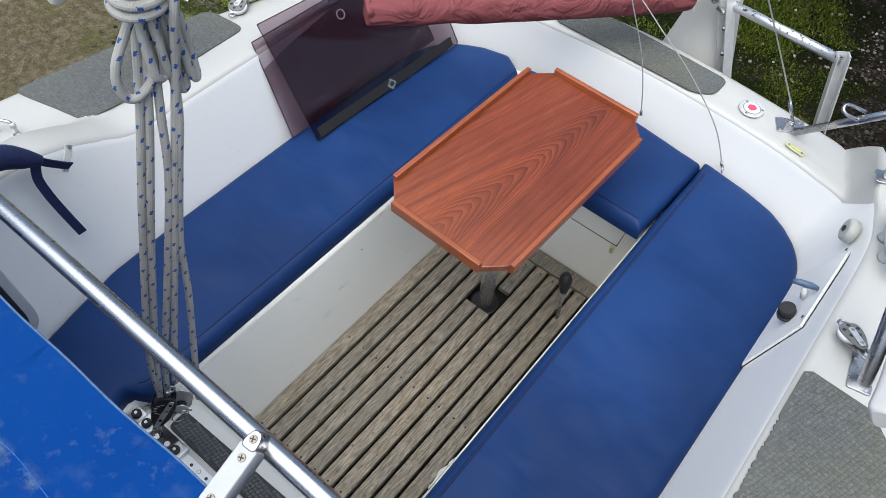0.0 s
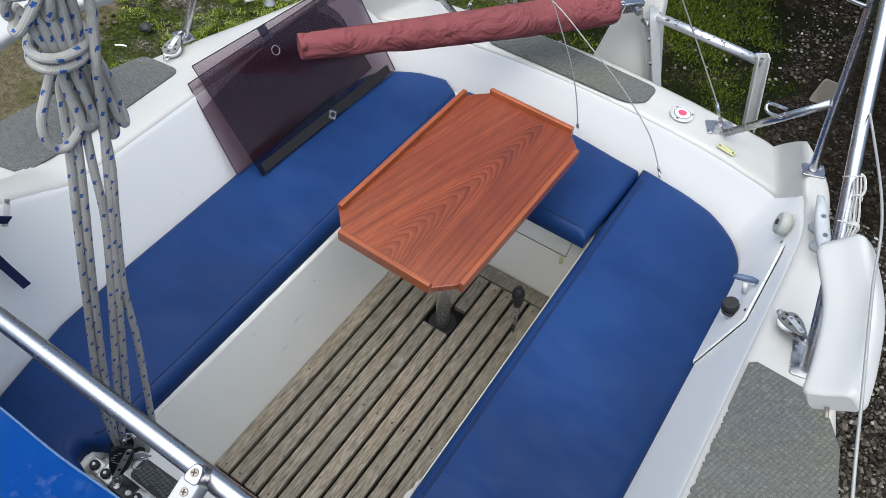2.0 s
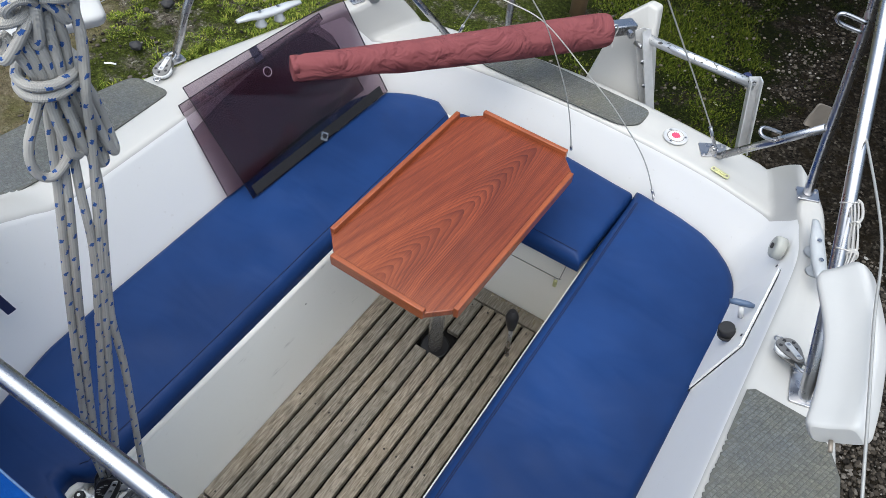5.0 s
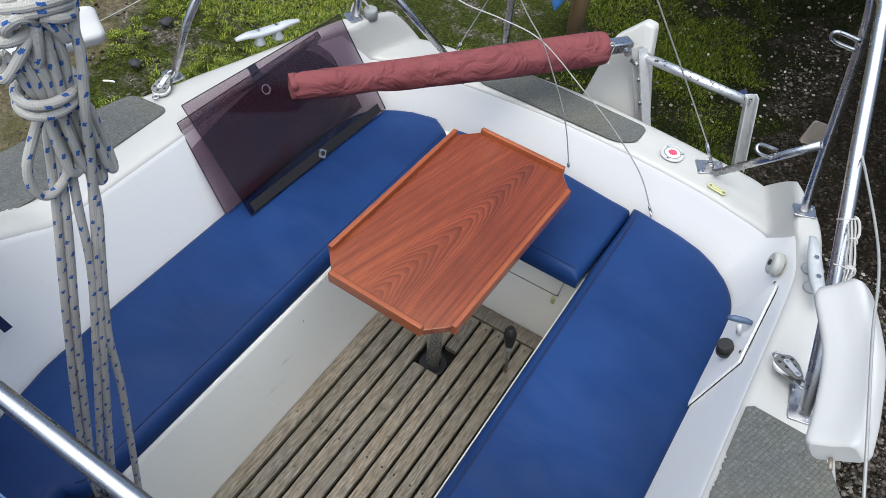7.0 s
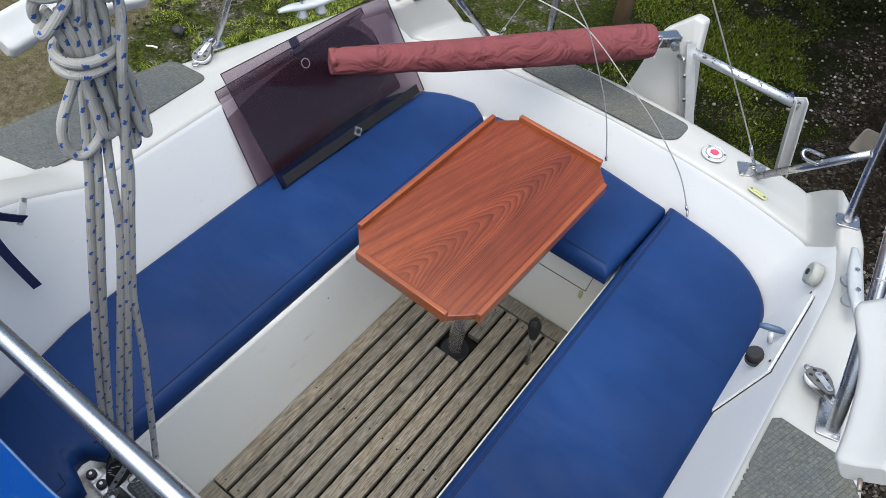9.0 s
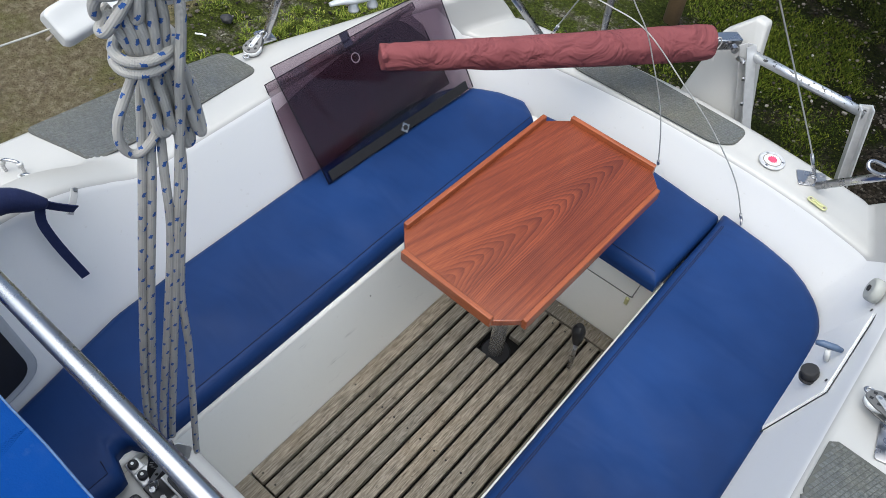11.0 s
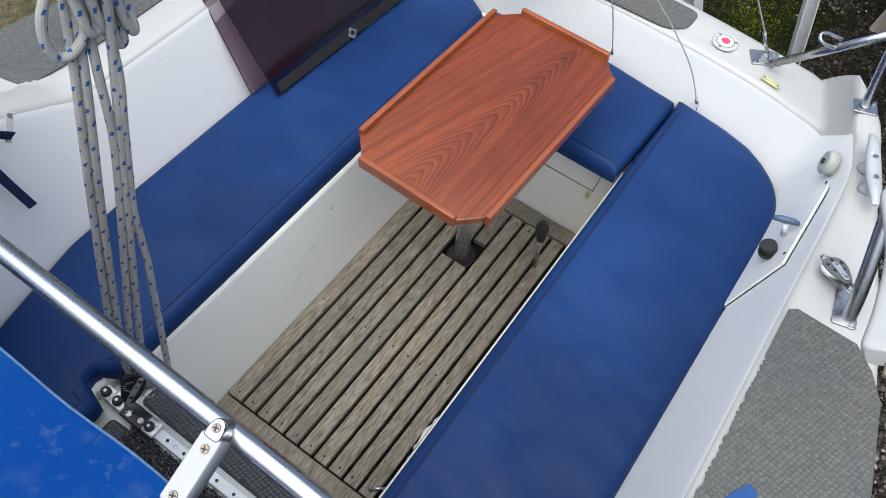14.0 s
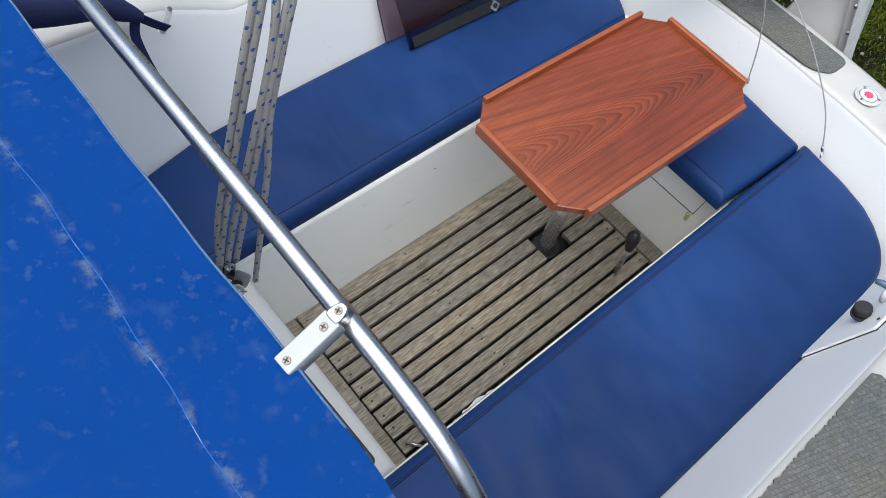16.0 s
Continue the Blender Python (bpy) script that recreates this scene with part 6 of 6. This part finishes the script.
def straps():
    t = thing("lashing_strap", (-0.70, 0.0, 0.76), "navy webbing strap knotted through a white saddle on the coaming", "strap")
    part("saddle", strap([(-0.712, 0.029, 0.822), (-0.706, 0.020, 0.808), (-0.702, 0.006, 0.790), (-0.699, -0.008, 0.772)], 0.015, 0.006, (0.1, 1, 0.2)), M_PLASTIC, t, "white plastic saddle")
    for p in ((-0.708, 0.027, 0.820), (-0.700, -0.006, 0.776)):
        part("screw", disc(p, 0.005, 0.006, 10, axis=(0.9, 0.0, 0.35)), M_STEEL, t)
    part("strap", strap(smooth_path([(-0.690, 0.006, 0.786), (-0.690, -0.014, 0.806), (-0.690, -0.036, 0.830), (-0.690, -0.062, 0.862)], 5), 0.022, 0.003, (0.3, 0.2, 1)), M_NAVY, t)
    part("tail", strap(smooth_path([(-0.690, -0.058, 0.846), (-0.686, -0.070, 0.812), (-0.678, -0.070, 0.770), (-0.668, -0.064, 0.715), (-0.652, -0.050, 0.625)], 5), 0.021, 0.003, (0.2, 1, 0.2)), M_NAVY, t)
    part("side_canvas", tube(smooth_path([(-0.690, -0.046, 0.846), (-0.690, -0.075, 0.874), (-0.688, -0.118, 0.912), (-0.665, -0.22, 0.970), (-0.64, -0.32, 1.03)], 4), 0.03, 12, radii=[q.x for q in smooth_path([(0.012, 0, 0), (0.022, 0, 0), (0.028, 0, 0), (0.034, 0, 0), (0.034, 0, 0)], 4)]), M_NAVY, t, "bunched navy side canvas")



straps()


def portlight():
    c = Vector((-0.606, -0.395, 0.600))
    t = thing("portlight", c, "dark portlight in a rounded grey frame in the coaming", "window")
    along = Vector((-0.25, 0.97, 0)).normalized()
    upw = Vector((-0.160, 0.0, 0.987))
    upw = (upw - along * upw.dot(along)).normalized()
    nr = along.cross(upw)
    q = Matrix.Translation(c) @ Matrix((along, upw, nr)).transposed().to_4x4()
    part("frame", moved(prism(rounded([(-0.16, -0.13), (0.16, -0.13), (0.16, 0.13), (-0.16, 0.13)], 0.06), -0.02, 0.010, 0.006), q), M_GREYALLOY, t)
    part("pane", moved(prism(rounded([(-0.135, -0.105), (0.135, -0.105), (0.135, 0.105), (-0.135, 0.105)], 0.045), 0.010, 0.0115), q), M_BLACK, t)


portlight()
for x, y in ((-0.900, 0.003), (-0.978, -0.002)):
    fl = thing("fairlead", (x, y, 0.705), "small chromed fairlead on the starboard deck step", "deck fitting", "fairleads")
    part("bow", tube(smooth_path([(x - 0.021, y - 0.013, 0.700), (x - 0.019, y - 0.012, 0.738), (x, y, 0.746), (x + 0.019, y + 0.012, 0.738), (x + 0.021, y + 0.013, 0.700)], 4), 0.0045, 8), M_STEEL, fl)
    for k in (-1, 1):
        part("foot", disc((x + k * 0.020, y + k * 0.012, 0.730), 0.0075, 0.012, 14, bevel=0.003), M_PLASTIC, fl)
tagged(solo("webbing_tail", strap(smooth_path([(0.852, 0.150, DECK + 0.014), (0.885, 0.215, DECK + 0.012), (0.926, 0.291, DECK + 0.011)], 4), 0.024, 0.003, (1, -0.5, 0)), M_STRAP, "loose end of blue canvas strap on the port side deck", "strap"))
solo("clip", tube([(0.232, 0.02, 0.008), (0.25, 0.035, 0.012), (0.27, 0.05, 0.012)], 0.004, 8), M_STEEL, "small bright metal clip at the edge of the sole", "clip")
sl = bmesh.new()
_rs = random.Random(17)
edge = [(0.3335, 0.045)] + [(0.3255 + _rs.uniform(-0.004, 0.004) + 0.005 * abs(i - 6) / 6, 0.055 + i * 0.0095) for i in range(13)] + [(0.3335, 0.180)]
prism(edge, SEAT - 0.006, SEAT - 0.002, 0.001, 1, bm=sl)
solo("sealant_strip", sl, M_PLASTIC, "torn white sealant curling from the port bench edge", "sealant")
dot = disc((-0.2935, 0.525, 0.292), 0.0025, 0.003, 8, axis=(1, 0, 0.1))
solo("drain_hole", dot, M_BLACK, "tiny black hole in the bench front", "hole")

# ---- ground ----
def ground():
    bm = bmesh.new()
    xs = [-400, -60, -15] + [-8 + i * 0.5 for i in range(33)] + [15, 60, 400]
    ys = [-400, -60, -12] + [-5 + i * 0.5 for i in range(40)] + [20, 60, 400]
    g = []
    for y in ys:
        row = []
        for x in xs:
            near = abs(x) < 9 and -6 < y < 15
            z = GROUND + (0.05 * noise.noise((x * 0.7, y * 0.7, 0.3)) if near else 0) - (0.02 if near else 0.02)
            if abs(x) < 1.4 and -5 < y < 2:
                z = GROUND - 0.005
            row.append(bm.verts.new((x, y, z)))
        g.append(row)
    for a, b in zip(g, g[1:]):
        for i in range(len(xs) - 1):
            f = bm.faces.new((a[i], a[i + 1], b[i + 1], b[i]))
            f.smooth = True
    solo("ground", bm, M_GROUND, "boatyard ground of gravel, moss and bare clay, with shade painted in to port", "ground", kind="structure")


ground()


def patch(x, y):
    return noise.noise((x * 1.3, y * 1.3, 4.0)) + 0.5 * noise.noise((x * 4, y * 4, 9.0))


def grass():
    rng = random.Random(11)
    verts, faces = [], []
    count = 0
    while count < 150000:
        x, y = rng.uniform(-4.8, 1.5), rng.uniform(1.4, 7.0)
        dens = 1.5 * patch(x, y) + 0.16 + 0.35 * max(0.0, min(1.0, 1.3 - abs(x - 0.0))) - 0.9 * max(0.0, x - 0.4)
        if x + 0.55 * y < -2.3:
            dens -= 0.75
        if dens < rng.uniform(0.0, 0.6):
            continue
        count += 1
        z = GROUND - 0.03
        tall = 0.55 + 0.75 * max(0.0, dens - 0.5)
        a, h, l = rng.uniform(0, 6.28), rng.uniform(0.018, 0.050) * tall, rng.uniform(0.01, 0.04)
        w = rng.uniform(0.0022, 0.0050)
        dx, dy = math.cos(a), math.sin(a)
        k = len(verts)
        verts += [(x - dy * w, y + dx * w, z), (x + dy * w, y - dx * w, z), (x + dx * l * 0.4 + dy * w * 0.8, y + dy * l * 0.4 - dx * w * 0.8, z + h * 0.7), (x + dx * l * 0.4 - dy * w * 0.8, y + dy * l * 0.4 + dx * w * 0.8, z + h * 0.7), (x + dx * l, y + dy * l, z + h)]
        faces += [(k, k + 1, k + 2, k + 3), (k + 3, k + 2, k + 4)]
    # rank tufts and broad weeds where the moss meets the clay
    tufts = []
    while len(tufts) < 360:
        x, y = rng.uniform(-4.6, -1.6), rng.uniform(0.9, 4.8)
        s = x + 0.55 * y
        if -2.5 < s + 0.25 * patch(x, y) < -1.35 and patch(x * 1.7, y * 1.7) > rng.uniform(-0.35, 0.35):
            tufts.append((x, y, rng.uniform(0.35, 1.1)))
    for x0, y0, size in tufts:
        broad = rng.random() < 0.65
        for _ in range(rng.randint(40, 95)):
            rr, a = 0.075 * size * rng.random() ** 0.6, rng.uniform(0, 6.28)
            x, y, z = x0 + rr * math.cos(a), y0 + rr * math.sin(a), GROUND - 0.02
            a += rng.uniform(-0.6, 0.6)
            h, l = rng.uniform(0.014, 0.046) * size * (0.55 if broad else 1.0), rng.uniform(0.008, 0.028) * size
            w = rng.uniform(0.0025, 0.0058) if broad else rng.uniform(0.0014, 0.0028)
            dx, dy = math.cos(a), math.sin(a)
            k = len(verts)
            verts += [(x - dy * w * 0.3, y + dx * w * 0.3, z), (x + dy * w * 0.3, y - dx * w * 0.3, z), (x + dx * l * 0.5 + dy * w, y + dy * l * 0.5 - dx * w, z + h * 0.75), (x + dx * l * 0.5 - dy * w, y + dy * l * 0.5 + dx * w, z + h * 0.75), (x + dx * l, y + dy * l, z + h * (0.8 if broad else 1.0))]
            faces += [(k, k + 1, k + 2, k + 3), (k + 3, k + 2, k + 4)]
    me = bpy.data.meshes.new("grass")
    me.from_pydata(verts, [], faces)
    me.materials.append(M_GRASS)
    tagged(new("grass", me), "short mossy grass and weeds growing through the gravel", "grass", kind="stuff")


grass()


def pebbles():
    rng = random.Random(3)
    base = bmesh.new()
    bmesh.ops.create_icosphere(base, subdivisions=1, radius=1.0)
    bv = [v.co.copy() for v in base.verts]
    bf = [tuple(v.index for v in f.verts) for f in base.faces]
    base.free()
    verts, faces = [], []
    for _ in range(60000):
        if rng.random() < 0.55:
            x, y = 1.0 + abs(rng.gauss(0, 0.9)), rng.gauss(2.0, 1.5)
        elif rng.random() < 0.5:
            x, y = 0.4 + abs(rng.gauss(0, 1.6)), rng.gauss(2.8, 2.0)
        else:
            x, y = rng.uniform(-5.5, 2.5), rng.uniform(1.2, 7.5)
        # fewer stones where shade is painted into the ground
        if rng.random() < (0.9 * x + y - 5.6) / 2.4:
            continue
        s = 0.0035 + 0.012 * rng.random() ** 2.6
        sx, sy, sz, a = s * rng.uniform(0.8, 1.5), s * rng.uniform(0.7, 1.2), s * rng.uniform(0.5, 0.8), rng.uniform(0, 6.28)
        ca, sa = math.cos(a), math.sin(a)
        k = len(verts)
        z = GROUND - 0.02 + s * 0.3
        for v in bv:
            px, py = v.x * sx, v.y * sy
            verts.append((x + ca * px - sa * py, y + sa * px + ca * py, z + v.z * sz))
        faces += [tuple(i + k for i in f) for f in bf]
    me = bpy.data.meshes.new("pebbles")
    me.from_pydata(verts, [], faces)
    me.materials.append(M_PEBBLE)
    tagged(new("pebbles", me), "loose grey and brown gravel stones on the ground", "gravel", kind="stuff")


pebbles()
solo("fence_post", tube([(-1.12, 4.60, GROUND - 0.05), (-1.12, 4.60, -0.2)], 0.062, 14), M_WOODPOST, "round pine post standing in the grass", "post")

tp = bmesh.new()
tube(smooth_path([(-1.208, 4.30, -0.868), (-1.200, 4.33, -0.80), (-1.180, 4.38, -0.66), (-1.150, 4.46, -0.46), (-1.130, 4.52, -0.28), (-1.12, 4.60, -0.17)], 5), 0.1, 18, tp, radii=[q.x for q in smooth_path([(0.006, 0, 0), (0.045, 0, 0), (0.10, 0, 0), (0.13, 0, 0), (0.12, 0, 0), (0.03, 0, 0)], 5)])
for v in tp.verts:
    v.co += Vector((noise.noise(v.co * 9), noise.noise(v.co * 9 + Vector((5, 0, 0))), 0)) * 0.025
solo("tarpaulin", tp, M_TARP, "crumpled blue tarpaulin hung over the pine post", "tarpaulin")



def lump(name, c, size, material, label, category):
    bm = bmesh.new()
    bmesh.ops.create_icosphere(bm, subdivisions=3, radius=1.0)
    for v in bm.verts:
        k = 1 + 0.25 * noise.noise(v.co * 1.6 + Vector(c)) + 0.10 * noise.noise(v.co * 4)
        v.co = Vector((v.co.x * size[0], v.co.y * size[1], v.co.z * size[2])) * k + Vector(c)
    for f in bm.faces:
        f.smooth = True
    solo(name, bm, material, label, category, at=c)


lump("stone", (-3.61, 2.755, GROUND + 0.015), (0.045, 0.05, 0.03), M_RUBBER, "dark rounded stone lying in the weeds", "stone")
lump("stone", (-3.40, 2.26, GROUND + 0.015), (0.048, 0.040, 0.03), M_RUBBER, "dark rounded stone lying in the weeds", "stone")
lump("stone", (-3.69, 2.62, GROUND + 0.0), (0.026, 0.022, 0.016), M_PEBBLE, "small brown stone on the bare clay", "stone")
lump("plastic_scrap", (0.24, 4.65, GROUND + 0.0), (0.030, 0.026, 0.012), M_NAVY, "scrap of crumpled dark blue plastic on the gravel", "litter")
solo("stick", tube(smooth_path([(-3.435, 2.012, GROUND), (-3.415, 2.010, GROUND + 0.008), (-3.385, 2.028, GROUND + 0.010), (-3.362, 2.046, GROUND)], 5), 0.0065, 8), M_OFFWHITE, "short pale stick in the grass", "stick")

# ---- slatted sole: each slat is a piece of the floor ----
sole = thing("floor", (CX, 0.5, 0.0), "weathered grey teak slatted cockpit sole", "floor", kind="structure")
PITCH, GAP = 0.052, 0.0102
edges = [-0.263] + [(-4 + i) * PITCH for i in range(10)] + [CX + HS]


def slat(x0, x1, y0, y1):
    return part("slat", box(x0, x1, y0, y1, -0.022, random.uniform(-0.0012, 0.0006), 0.0022, 2), M_TEAK, sole)


screw_mesh = None
for i in range(len(edges) - 1):
    x0, x1 = edges[i] + (GAP / 2 if i else 0.001), edges[i + 1] - (GAP / 2 if i < len(edges) - 2 else 0.001)
    runs = [(0.002, 0.755), (0.865, 1.022)] if i in (4, 5) else [(0.002, 1.022)]
    for y0, y1 in runs:
        s = slat(x0, x1, y0, y1)
        for yy in (0.022, 0.397, 1.0):
            if y0 < yy < y1:
                xm = (x0 + x1) / 2 + random.uniform(-0.006, 0.006)
                if screw_mesh is None:
                    bm = disc((0, 0, -0.004), 0.0032, 0.0048, 8)
                    screw_mesh = bpy.data.meshes.new("screw")
                    bm.to_mesh(screw_mesh)
                    bm.free()
                    screw_mesh.materials.append(M_DARKGAP)
                sc = new("screw", screw_mesh)
                sc.parent = s
                sc.location = Vector((xm, yy, 0)) - origin_of(sole)
slat(-0.263, CX + HS - 0.001, -0.058, -0.003)
slat(-0.263, CX + HS - 0.001, 1.028, 1.086)
for i in range(4):
    # bearers coloured near-black: the shade between slats is in their colour
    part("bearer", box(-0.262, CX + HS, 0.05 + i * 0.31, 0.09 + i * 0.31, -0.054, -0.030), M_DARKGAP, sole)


def litter():
    rng = random.Random(21)
    verts, faces = [], []
    for _ in range(520):
        k = rng.random()
        if k < 0.55:
            x, y = 0.326 - abs(rng.gauss(0, 0.010)), rng.uniform(0.05, 1.05)
        elif k < 0.75:
            x, y = rng.uniform(0.05, 0.32), 1.083 - abs(rng.gauss(0, 0.014))
        else:
            x, y = rng.uniform(-0.25, 0.32), rng.uniform(0.0, 1.05)
        s = rng.uniform(0.0012, 0.0042) if k < 0.75 else rng.uniform(0.0008, 0.0016)
        a = rng.uniform(0, 6.28)
        c, d = math.cos(a) * s, math.sin(a) * s
        n, z = len(verts), 0.001
        verts += [(x + c, y + d, z), (x - d * 0.6, y + c * 0.6, z), (x - c, y - d, z), (x + d * 0.6, y - c * 0.6, z), (x, y, z + s * 0.7)]
        faces += [(n, n + 1, n + 4), (n + 1, n + 2, n + 4), (n + 2, n + 3, n + 4), (n + 3, n, n + 4)]
    me = bpy.data.meshes.new("leaf_litter")
    me.from_pydata(verts, [], faces)
    me.materials.append(M_LITTER)
    tagged(new("leaf_litter", me), "crumbs of moss and dead leaf on the sole", "leaf litter", kind="stuff")


litter()
